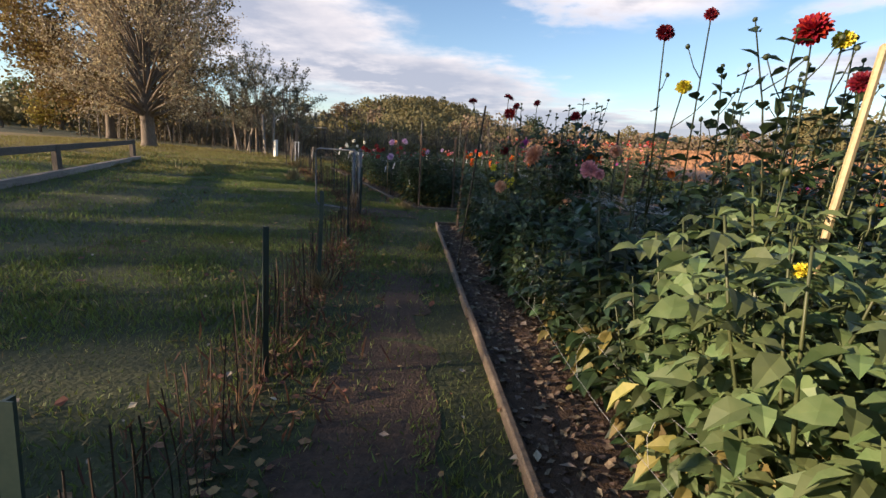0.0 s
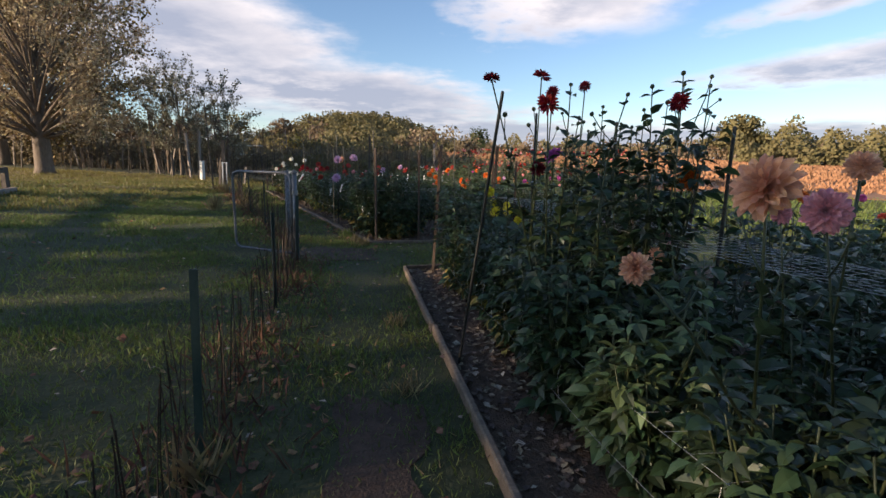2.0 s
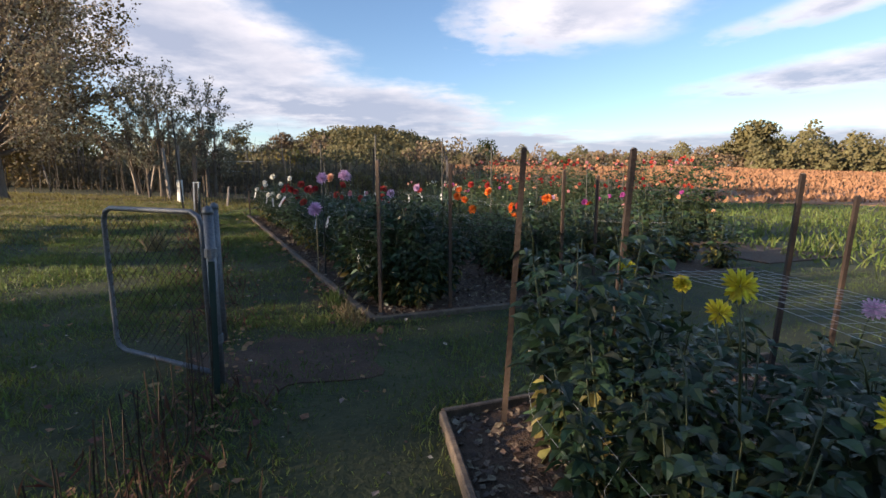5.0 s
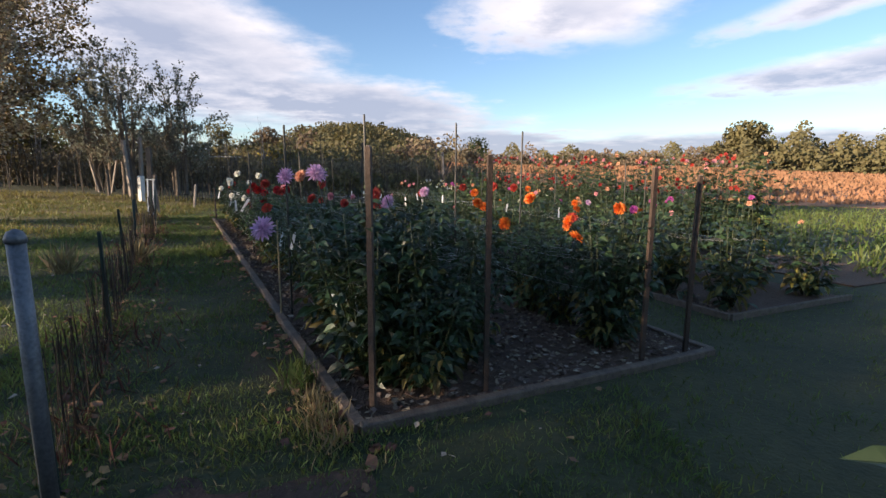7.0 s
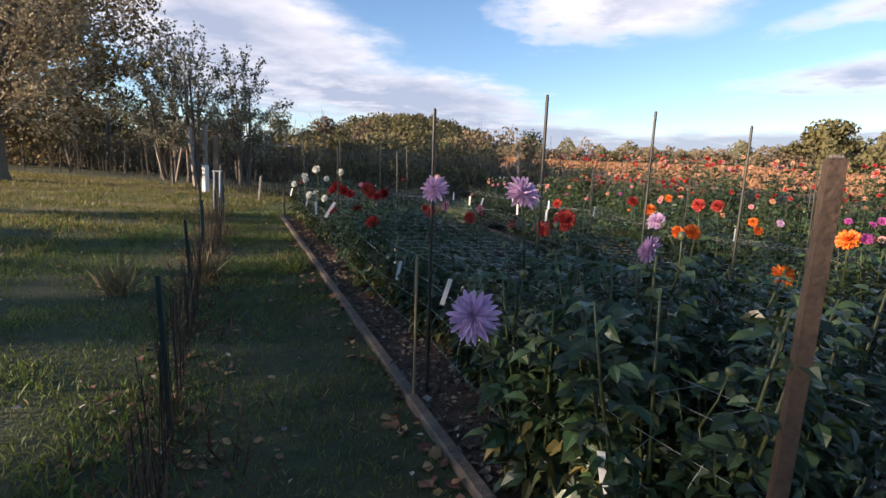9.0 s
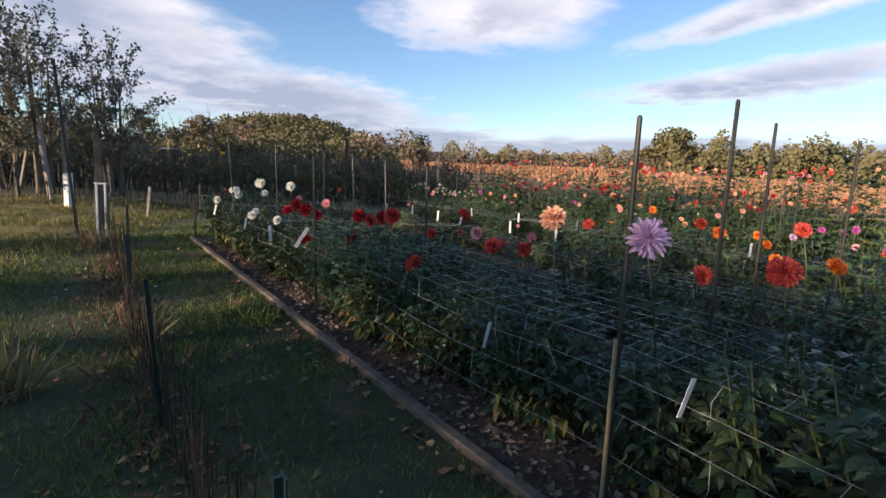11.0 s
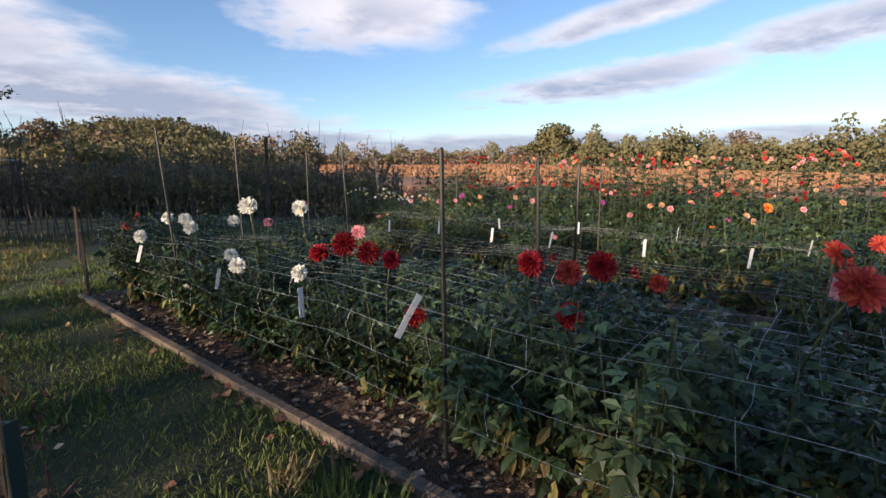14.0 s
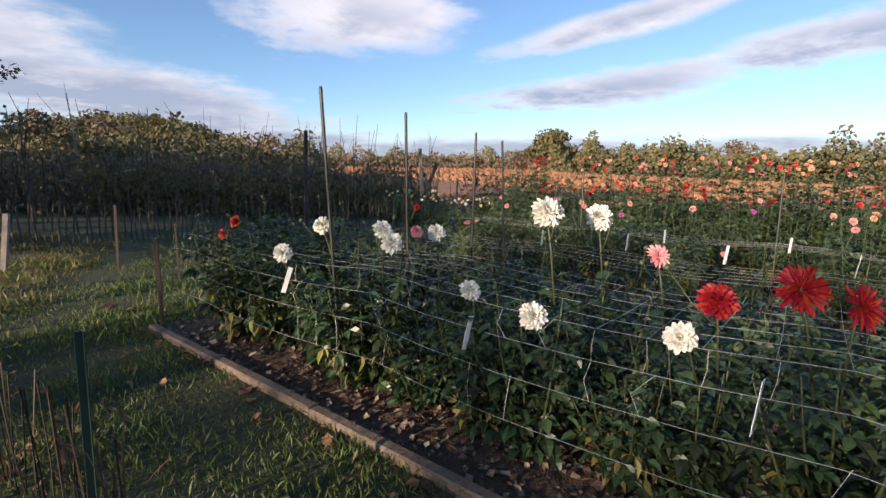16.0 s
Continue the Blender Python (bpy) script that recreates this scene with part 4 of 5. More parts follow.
def edge_wood():
    """An unseen wood edge added to the west to shade the garden in the evening; it lets streaks of sun through low
    down.
    """
    r = np.random.default_rng(41)
    feet = [(-34.5 + r.normal(0, 0.5), y) for y in (-12.0, -7.6, -3.6, 0.4, 4.4, 8.4, 12.0)]
    n = 37000
    Y, Z, X = r.uniform(-15.0, 13.5, n), r.uniform(2.4, 9.0, n), -34.5 + r.normal(0, 0.9, n)
    tall = (Y > -9.2) & (Y < -2.5)
    # leafiness set by height and stretch for where shade or sun should fall
    dens = np.interp(Z, WOOD_HEIGHTS, WOOD_LEAFINESS) * np.interp(Y, (-15, -9.2, -9, -6, -4, 2, 5.6, 6.6, 9, 13.5), (1, 1, 1.7, 1.7, 1, 0.95, 0.75, 0.18, 0.2, 0.08)) * np.where(Y < -9.2, 2.4 * (Z < 7.6), 1.0)
    gap = np.array([noise.noise((b * 0.55, c * 1.7, 2.0)) + 0.6 * noise.noise((b * 1.6, c * 3.1, 7.0)) for b, c in zip(Y, Z)])
    keep = r.random(n) < dens * np.clip(gap * 4.0 + np.interp(Z, (5.5, 7.2), (0.35, 1.0)), 0, 1)
    P = np.stack([X, Y, np.where(tall, Z + 0.6 * np.clip(Z - 6.0, 0, 9), Z)], -1)[keep]
    own = np.argmin(np.abs(P[:, 1][:, None] - np.array([f[1] for f in feet])[None]), 1)
    for k, (fx, fy) in enumerate(feet):
        ob = thing("tree", (fx, fy, float(G(fx))), "unseen leafy tree added to shade the garden", "tree", "trees of the wood edge")
        Q = P[own == k] - np.array((fx, fy, 0))
        wood = Geo().tube([(0, 0, -0.1), (0.05, 0, 2.5), (0, 0.1, 5.0), (0, 0, 7.6)], [0.22, 0.17, 0.11, 0.03], 8)
        for q in Q[:: max(1, len(Q) // 24)]:
            z0 = max(1.6, q[2] * 0.6)
            wood.tube([(0, 0, z0), (q[0] * 0.4, q[1] * 0.4, z0 + (q[2] - z0) * 0.6), tuple(q)], [0.06, 0.035, 0.01], 4, False)
        part("trunk", wood, M["bark"], ob, "", True)
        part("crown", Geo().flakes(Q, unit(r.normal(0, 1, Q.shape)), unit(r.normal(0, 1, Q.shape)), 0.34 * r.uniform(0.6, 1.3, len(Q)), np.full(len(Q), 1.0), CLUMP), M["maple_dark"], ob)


WOOD_HEIGHTS, WOOD_LEAFINESS = (2.4, 3.6, 5.6, 6.6, 8.0, 8.5, 9.0), (0.01, 0.03, 0.06, 0.34, 0.58, 0.36, 0.0)
edge_wood()


def clump_cloud(n, box, seed, size, lump=2.0):
    """Leaf clumps through a box with a lumpy top."""
    r = np.random.default_rng(seed)
    x, y, z = (r.uniform(box[0], box[1], n), r.uniform(box[2], box[3], n), r.uniform(0, 1, n))
    top = np.array([0.72 + 0.45 * noise.noise((a / lump, b / lump, seed)) for a, b in zip(x, y)]) * box[4]
    P = np.stack([x, y, G(x) + z * top], -1)
    return Geo().flakes(P, unit(r.normal(0, 1, P.shape)), unit(r.normal(0, 0.5, P.shape) + np.array((-0.3, -0.4, 0.5))), size * r.uniform(0.5, 1.3, n), np.full(n, 1.0), CLUMP)


def far_tree(x, y, h, w, mat, seed, n=500, label="distant leafy tree at the field's edge", round_=1.0, base=0.12, clump=0.075):
    r = np.random.default_rng(seed)
    ob = thing("distant_tree", (x, y, float(GF(x, y))), label, "tree", "trees beyond the field")
    g = Geo().tube([(0, 0, -0.3), (0, 0, h * 0.3), (r.normal(0, .2), 0, h * 0.75)], [w * 0.05, w * 0.04, 0.03], 6)
    for k in range(5):
        a = r.uniform(0, 6.28)
        g.tube([(0, 0, h * (0.2 + 0.1 * k)), (math.cos(a) * w * 0.3, math.sin(a) * w * 0.3, h * (0.4 + 0.1 * k))], [w * 0.02, 0.02], 4)
    part("trunk", g, M["bark"], ob)
    lobes = [(np.array((r.normal(0, w * 0.2), r.normal(0, w * 0.2), h * r.uniform(base + 0.15, 0.82))), w * r.uniform(0.2, 0.34)) for _ in range(9)]
    P = []
    for c, rad in lobes:
        d = unit(r.normal(0, 1, (n // 9, 3)))
        P.append(c + d * rad * (r.uniform(0.55, 1.05, (n // 9, 1))) * np.array((1, 1, h / w * 0.55 * round_)))
    P = np.concatenate(P)
    P[:, 2] = np.clip(P[:, 2], h * base, h * 1.02)
    cen = np.array((0, 0, h * 0.5))
    Nn = unit(unit(P - cen) + r.normal(0, 0.3, P.shape))
    part("crown", Geo().flakes(P, unit(r.normal(0, 1, P.shape)), Nn, w * clump * r.uniform(0.5, 1.3, len(P)), np.full(len(P), 1.0), CLUMP), M[mat], ob)
    return ob


def polar(az, d, x0=-3.0, y0=14.0):
    return x0 + d * math.sin(radians(az)), y0 + d * math.cos(radians(az))


# field beyond the garden
sheet("autumn_field", [(-6, 50), (30, 47), (75, 30), (160, 10), (260, 60), (200, 190), (40, 190), (-10, 150)], 0.05, M["field"], "wide russet autumn field of dry growth", "field", 4.0, 1.5)
far_rng = np.random.default_rng(77)
x, y = polar(36.5, 150)
far_tree(x, y, 13, 16, "far_olive", 301, 3000, "large round olive-green tree standing at the field's edge", clump=0.045)
x, y = polar(8.3, 128)
far_tree(x, y, 8, 5.5, "cedar", 302, 900, "dark green upright cedar in the field", 1.4, 0.03)
for az in np.arange(-6, 82, 1.15):
    d = far_rng.uniform(150, 185)
    x, y = polar(az + far_rng.normal(0, 0.4), d)
    hgt = far_rng.uniform(6, 10) * (1.2 if az > 34 else 0.6)
    far_tree(x, y, hgt, hgt * far_rng.uniform(0.8, 1.2), str(far_rng.choice(["far_green", "far_olive", "far_brown"], p=[.4, .4, .2])), int(az * 100) + 9000, 900, clump=0.052)


def far_woods(name, az0, az1, d0, d1, n, top, size, mat, seed, label):
    """A closed belt of trees with a lumpy top."""
    r = np.random.default_rng(seed)
    az, d, z = np.radians(r.uniform(az0, az1, n)), r.uniform(d0, d1, n), r.uniform(0, 1, n) ** 0.8
    X, Y = -3 + d * np.sin(az), 14 + d * np.cos(az)
    t = np.array([0.70 + 0.75 * noise.noise((a * 26, b / 25, seed)) + 0.25 * noise.noise((a * 80, b / 9, seed + 5)) for a, b in zip(az, d)]) * top
    P = np.stack([X, Y, GF(X, Y) + z * t], -1)
    Nn = unit(r.normal(0, 0.4, P.shape) + np.array((-0.9, -0.6, 0.8)))
    tagged(new(name, Geo().flakes(P, unit(r.normal(0, 1, P.shape)), Nn, size * r.uniform(0.5, 1.4, n), np.full(n, 1.0), CLUMP).mesh(name, M[mat])), label, "woods", kind="stuff")


far_woods("distant_woods", -12, 40, 165, 185, 20000, 7.5, 0.6, "far_olive", 1, "belt of olive autumn woods beyond the field")
far_woods("distant_woods", 36, 90, 135, 165, 28000, 10, 0.65, "far_olive", 2, "belt of olive autumn woods beyond the field")
far_woods("distant_woods", 5, 80, 150, 158, 9000, 6, 0.6, "far_brown", 3, "brown leafless undergrowth before the woods")


def hill():
    """A wooded hill behind the thicket, closed below."""
    n, cx, cy, hh, rx, ry = 34, -32.0, 255.0, 24.5, 50.0, 60.0
    X, Y = np.meshgrid(np.linspace(-1.6, 1.6, n), np.linspace(-1.6, 1.6, n))
    Z = hh * np.exp(-(np.abs(X) ** 2.6 + np.abs(Y) ** 2.2)) - 2.5
    idx = np.arange(n * n).reshape(n, n)
    F = np.stack([idx[:-1, :-1], idx[:-1, 1:], idx[1:, 1:], idx[1:, :-1]], -1).reshape(-1, 4)
    tagged(new("hill", Geo().add(np.stack([X * rx + cx, Y * ry + cy, Z], -1), F.tolist()).mesh("hill", M["far_olive"], True)), "low round hill covered in autumn woods", "hill", kind="structure")
    r = np.random.default_rng(5)
    m = 60000
    u, v = r.uniform(-1.5, 1.5, m), r.uniform(-1.5, 0.4, m)
    z = hh * np.exp(-(np.abs(u) ** 2.6 + np.abs(v) ** 2.2)) - 2.5
    lump = np.array([noise.noise((a * 9, b * 9, 1)) for a, b in zip(u, v)])
    P = np.stack([u * rx + cx, v * ry + cy, z + 1.6 + 5.0 * lump + r.uniform(-2.2, 1.4, m)], -1)
    Nn = unit(np.stack([u, v * 1.0, np.full(m, 0.9)], -1) + r.normal(0, 0.15, (m, 3)) + 0.7 * np.stack([lump, -lump, np.abs(lump)], -1))
    g = Geo().flakes(P, unit(r.normal(0, 1, P.shape)), Nn, 1.0 * r.uniform(0.5, 1.3, m), np.full(m, 1.0), CLUMP)
    tagged(new("hill_woods", g.mesh("hill_woods", M["far_olive"])), "autumn woods in olive and tan on the hill", "woods", kind="stuff")


hill()
# thicket behind the garden
for i, (bx, n, sz, mat) in enumerate((((-30, -9, 37, 46, 2.4), 20000, 0.14, "brush"), ((-9, 4.0, 39, 48, 2.7), 24000, 0.14, "brush"), ((-9, 3, 37, 40, 1.8), 9000, 0.13, "far_olive"), ((-16, 1, 46, 58, 4.0), 12000, 0.22, "far_olive"), ((-70, -34, 44, 70, 5), 6000, 0.5, "far_olive"))):
    tagged(new("thicket", clump_cloud(n, bx, 60 + i, sz).mesh("thicket", M[mat])), "tangled brown and olive autumn thicket", "thicket", kind="stuff")
# separate trees of many sizes that rise from the thicket
wood_rng = np.random.default_rng(63)
for az in np.arange(-62, 3, 1.9):
    d = wood_rng.uniform(36, 62)
    x, y = polar(az + wood_rng.normal(0, 0.7), d)
    hgt = d * wood_rng.uniform(0.05, 0.12) * (1.0 if az < -14 else 0.75)
    far_tree(x, y, hgt, hgt * wood_rng.uniform(0.6, 1.1), str(wood_rng.choice(["far_olive", "far_brown", "far_green", "gold", "brush"], p=[.36, .2, .22, .08, .14])), int(az * 100) + 19000, 1700, "autumn tree rising from the thicket behind the lawn", 1.0, 0.08, 0.05)
for k in range(34):
    x, y = polar(wood_rng.uniform(-50, -14), wood_rng.uniform(27, 36))
    h = wood_rng.uniform(1.6, 4.2)
    ob = thing("bare_tree", (x, y, float(G(x))), "thin pale leafless sapling before the thicket", "sapling", "saplings before the thicket")
    lean = wood_rng.normal(0, 0.25)
    part("trunk", Geo().tube([(0, 0, -0.1), (lean * 0.4, 0, h * 0.5), (lean, 0.1, h)], [0.05, 0.035, 0.008], 6), M["greywood"], ob, "", True)
    for j in range(5):
        z, a, ln = h * (0.35 + 0.12 * j), wood_rng.uniform(0, 6.28), h * wood_rng.uniform(0.12, 0.25)
        part("branch", Geo().tube([(lean * z / h * 0.9, 0, z), (lean * z / h + math.cos(a) * ln * 0.6, math.sin(a) * ln * 0.6, z + ln * 0.5), (lean * z / h + math.cos(a) * ln, math.sin(a) * ln, z + ln)], [0.016, 0.010, 0.004], 4), M["greywood"], ob)
# unseen woods added to close the plot behind the start and cut the sky light
for i in range(9):
    far_tree(-22 + 6.5 * i + far_rng.normal(0, 1), -14 + far_rng.normal(0, 2), far_rng.uniform(10, 13), 9, "far_green", 800 + i, 900, "unseen leafy tree added behind the start to dim the sky light", 1.0, 0.02)

# ---- support netting ----
def netting(p, q, width, z, label, sags=0.05, cell=0.16, side=()):
    """Flower netting stretched along a row; side: heights of strings that hang at its edge."""
    p, q = Vector(p), Vector(q)
    d = (q - p).normalized()
    n = Vector((d.y, -d.x))
    ob = thing("support_netting", (p.x, p.y, float(G(p.x))), label, "netting", "netting over the beds")
    L = (q - p).length
    pt = lambda s, a, zz: Vector((*(d * s + n * a), zz + float(G((p + d * s + n * a).x) - G(p.x)) - sags * math.sin(math.pi * ((s / 2.2) % 1)) + 0.02 * noise.noise((s * 1.3, a * 3, zz))))
    k = int(width / cell)
    for i in range(k + 1):
        part("string", Geo().tube([pt(s, i * cell + 0.02 * noise.noise((s, i, 1)), z) for s in np.linspace(0, L, int(L / 0.4))], 0.0011, 3, False), M["string"], ob)
    for zz in side:
        part("string", Geo().tube([pt(s, -0.04, zz) for s in np.linspace(0, L, int(L / 0.4))], 0.0013, 3, False), M["string"], ob)
    g = Geo()
    for s in np.arange(0.1, L, cell):
        g.tube([pt(s + 0.03 * noise.noise((s * 3, a, 0)), a, z) for a in np.linspace(0, width, 5)], 0.0009, 3, False)
        if side:
            hs = sorted((*side, z))
            for lo, hi in zip(hs[:-1], hs[1:]):
                if rng.random() < 0.4 and hi - lo < 0.35:
                    g.tube([pt(s, -0.04, lo), pt(s + rng.normal(0, 0.03), -0.05, (lo + hi) / 2), pt(s + rng.normal(0, 0.02), -0.02, hi)], 0.001, 3, False)
    tagged(part("mesh", g, M["string"], ob), kind="stuff")


netting(B(0.18, 0.3), B(0.05, 11.6), 1.2, 0.93, "white nylon flower netting stretched over the dahlias", cell=0.2, side=(0.40, 0.62, 0.80))
netting(B(2.2, 0.4), B(2.2, 11.6), 1.1, 0.86, "white nylon flower netting stretched over the dahlias", side=(0.62,), cell=0.2)
netting(B(4.9, 0.8), B(4.9, 12.2), 0.8, 0.9, "white nylon flower netting stretched over the dahlias")
netting(along(0.45, 4.2), along(0.45, 11.2), 0.15, 0.55, "white nylon strings along the dahlia row", side=(0.3,))
netting(along(1.15, 6.3), along(0.95, 11.0), 0.64, 1.12, "bundled white nylon netting over the dahlias", 0.03, 0.08)

# ---- labels in the beds ----
LABEL = Geo().box((0, 0, 0), (0.028, 0.0025, 0.17), 0, 0.001).mesh("strip", M["label"])


def plant_label(x, y, z, tilt=0.0, size=1.0, hung=False):
    """A plastic strip on a wire pin, or tied to a string."""
    g0 = float(G(x)) + 0.02
    ob = thing("plant_label", (x, y, g0), "white plastic plant label on a thin wire pin", "plant label", "labels among the dahlias", rng.uniform(-40, 40))
    part("pin", Geo().tube([(0, 0.004, 0), (0, 0.004, z - g0)], 0.0012, 4), M["wire"], ob)
    s = part("strip", LABEL, None, ob)
    s.matrix_basis = Matrix.LocRotScale(Vector((0, 0, z - g0)), Euler((0.1, radians(tilt), 0)), (size, 1, size))


plant_label(-3.35, 19.06, 0.98, 32, 1.5)
plant_label(-3.80, 19.84, 0.92, -3, 1.2)
for p, tl in (((-1.55, 15.2, 0.90), 15), ((-1.69, 22.38, 1.03), 0), ((-1.36, 21.58, 1.0), 4), ((-1.16, 20.72, 1.03), 12), ((-4.98, 22.0, 1.02), 18), ((-4.3, 20.9, 0.92), 10), ((-0.62, 20.0, 1.0), 0), ((-0.3, 19.2, 1.0), 3),
              ((-2.1, 23.2, 1.0), 0), ((-0.95, 13.95, 0.62), -8), ((-2.0, 16.4, 0.75), 10), ((0.8, 20.8, 0.95), 0), ((1.3, 19.6, 0.9), 5), ((0.2, 21.9, 0.95), 0), ((-0.4, 23.0, 0.95), -5), ((2.0, 18.6, 0.9), 0)):
    plant_label(*p, tl)

# ---- loose litter on the ground ----
def inside(poly, X, Y):
    ok = np.ones(X.shape, bool)
    n = len(poly)
    area = sum(poly[i].x * poly[(i + 1) % n].y - poly[(i + 1) % n].x * poly[i].y for i in range(n))
    for i in range(n):
        a, b = poly[i], poly[(i + 1) % n]
        c = (b.x - a.x) * (Y - a.y) - (b.y - a.y) * (X - a.x)
        ok &= (c > 0) if area > 0 else (c < 0)
    return ok


def fence_x(Y):
    return np.where(Y < 12, -0.25 - 0.16 * (Y - 3.4), -2.0 - 0.5 * (Y - 12.75))


def in_bed(X, Y):
    return inside(BED1, X, Y) | inside(BED2, X, Y) | inside(BED3, X, Y) | inside(BED5, X, Y)


def scatter(n, x0, x1, y0, y1, seed):
    r = np.random.default_rng(seed)
    return r, r.uniform(x0, x1, n), r.uniform(y0, y1, n)


def patchy(X, Y, sc, off):
    return np.array([noise.noise((a * sc, b * sc, off)) for a, b in zip(X, Y)])


def grass(name, n, x0, x1, y0, y1, seed, length, mat, label, lean=0.5):
    r, X, Y = scatter(n, x0, x1, y0, y1, seed)
    bare = inside([Vector(p) for p in ((-0.05, 3.0), (0.7, 3.2), (0.3, 6.0), (0.15, 7.6), (-0.2, 7.8), (-0.15, 5.5))], X, Y) | inside([Vector(p) for p in ((-2.0, 12.0), (-1.2, 11.6), (-0.6, 12.1), (-0.8, 12.8), (-1.6, 12.7))], X, Y)
    thin = patchy(X, Y, 1.1, 4.0)
    keep = ~in_bed(X, Y) & (~bare | (r.random(n) < 0.3)) & (r.random(n) < 0.75 + 0.9 * thin)
    X, Y = X[keep], Y[keep]
    m = len(X)
    P = np.stack([X, Y, G(X) - 0.006], -1)
    U = unit(np.stack([r.normal(0, lean, m), r.normal(0, lean, m), np.ones(m)], -1))
    Nn = unit(r.normal(0, 1, (m, 3)) * np.array((1, 1, 0.1)))
    S = length * r.uniform(0.5, 1.5, m) * (1 + 0.5 * thin[keep])
    tagged(new(name, Geo().flakes(P, U, Nn, S, np.full(m, 0.14), BLADE).mesh(name, M[mat])), label, "grass", kind="stuff")


grass("grass", 110000, -3.6, 1.2, 3.2, 14.0, 1, 0.045, "blade", "short uneven mown grass beside the beds")
grass("grass", 90000, -7.5, -1.2, 13.0, 25.0, 2, 0.045, "blade", "short uneven mown grass between fence and bed")
grass("grass", 125000, -14.0, -3.0, 5.0, 28.0, 3, 0.06, "blade", "short mown lawn grass")
grass("grass", 60000, -24.0, -7.0, 15.0, 32.0, 7, 0.10, "dry_sunlit_blade", "dry lawn grass under the trees, brightened as if sunlit")
grass("grass", 14000, -6.6, 3.0, 23.5, 33.0, 5, 0.09, "blade", "taller rough grass behind the beds")
grass("grass", 34000, 0.0, 10.0, 10.0, 18.0, 6, 0.045, "blade", "short mown grass between the beds")
grass("grass", 24000, 8.0, 40.0, 15.0, 48.0, 8, 0.28, "blade", "rough green grass between the beds and the field")
grass("dry_grass", 3500, -3.6, 1.2, 3.2, 14.0, 11, 0.055, "straw", "scattered dry grass blades in the turf", 0.9)
grass("dry_grass", 3000, -9, -1.2, 13.0, 27.0, 12, 0.06, "straw", "scattered dry grass blades in the turf", 0.9)


def dead_weeds(n, seed):
    """Thin dead red-brown weeds that stand along the fence line."""
    r, X, Y = scatter(n, -8.0, 0.4, 3.0, 24.0, seed)
    keep = (np.abs(X - fence_x(Y)) < np.abs(r.normal(0, 0.30, n))) & ((Y < 11.7) | (Y > 12.9)) & (patchy(X, Y, 0.8, 6.0) > -0.25)
    P = np.stack([X, Y, G(X) - 0.005], -1)[keep]
    m = len(P)
    U = unit(np.stack([r.normal(0, 0.55, m), r.normal(0, 0.55, m), np.ones(m)], -1))
    tagged(new("dead_weeds", Geo().flakes(P, U, unit(r.normal(0, 1, (m, 3))), 0.13 * r.uniform(0.4, 1.5, m), np.full(m, 0.06), BLADE).mesh("dead_weeds", M["weed"])), "dead red-brown weeds standing along the wire fence", "weeds", kind="stuff")


dead_weeds(60000, 33)


def tuft(x, y, n, ln, mat="straw", label="tuft of long dry grass at the bed's edge"):
    r = np.random.default_rng(int(abs(x * 100 + y * 10)))
    P = np.stack([r.normal(0, 0.06, n), r.normal(0, 0.06, n), np.zeros(n)], -1)
    U = unit(np.stack([r.normal(0, 0.5, n), r.normal(0, 0.5, n), np.ones(n)], -1))
    ob = new("grass_tuft", Geo().flakes(P, U, unit(r.normal(0, 1, (n, 3))), ln * r.uniform(0.5, 1.2, n), np.full(n, 0.035), BLADE).mesh("grass_tuft", M[mat]))
    ob.location = (x, y, float(G(x)))
    tagged(ob, label, "grass tuft", "tufts along the edging")


for x, y, n, ln, mt in ((-0.95, 13.35, 90, 0.15, "straw"), (-1.05, 13.6, 70, 0.14, "straw"), (-0.85, 13.15, 60, 0.13, "straw"), (-1.2, 13.9, 80, 0.17, "blade"), (-1.3, 14.1, 60, 0.15, "blade"), (-3.85, 18.8, 70, 0.2, "blade"),
                        (-4.0, 19.1, 60, 0.18, "straw"), (-3.7, 18.6, 60, 0.2, "blade"), (-5.0, 17.0, 70, 0.4, "straw"), (-0.05, 9.2, 50, 0.14, "straw"), (0.1, 7.9, 50, 0.14, "straw"), (-4.6, 18.0, 60, 0.35, "straw"), (-6.9, 22.3, 60, 0.4, "straw"), (-0.8, 7.0, 40, 0.25, "straw")):
    tuft(x, y, n, ln, mt)


def litter(name, n, x0, x1, y0, y1, seed, size, mat, label, shape, where, lift=0.012, flat=0.35):
    r, X, Y = scatter(n, x0, x1, y0, y1, seed)
    keep = where(X, Y, r)
    X, Y = X[keep], Y[keep]
    m = len(X)
    P = np.stack([X, Y, G(X) + lift + r.uniform(0, 0.015, m)], -1)
    Nn = unit(np.stack([r.normal(0, flat, m), r.normal(0, flat, m), np.ones(m)], -1))
    a = r.uniform(0, 6.28, m)
    U = unit(np.stack([np.cos(a), np.sin(a), r.normal(0, 0.2, m)], -1))
    tagged(new(name, Geo().flakes(P, U, Nn, size * r.uniform(0.5, 1.4, m), r.uniform(0.7, 1.5, m), shape).mesh(name, M[mat])), label, "litter", kind="stuff")


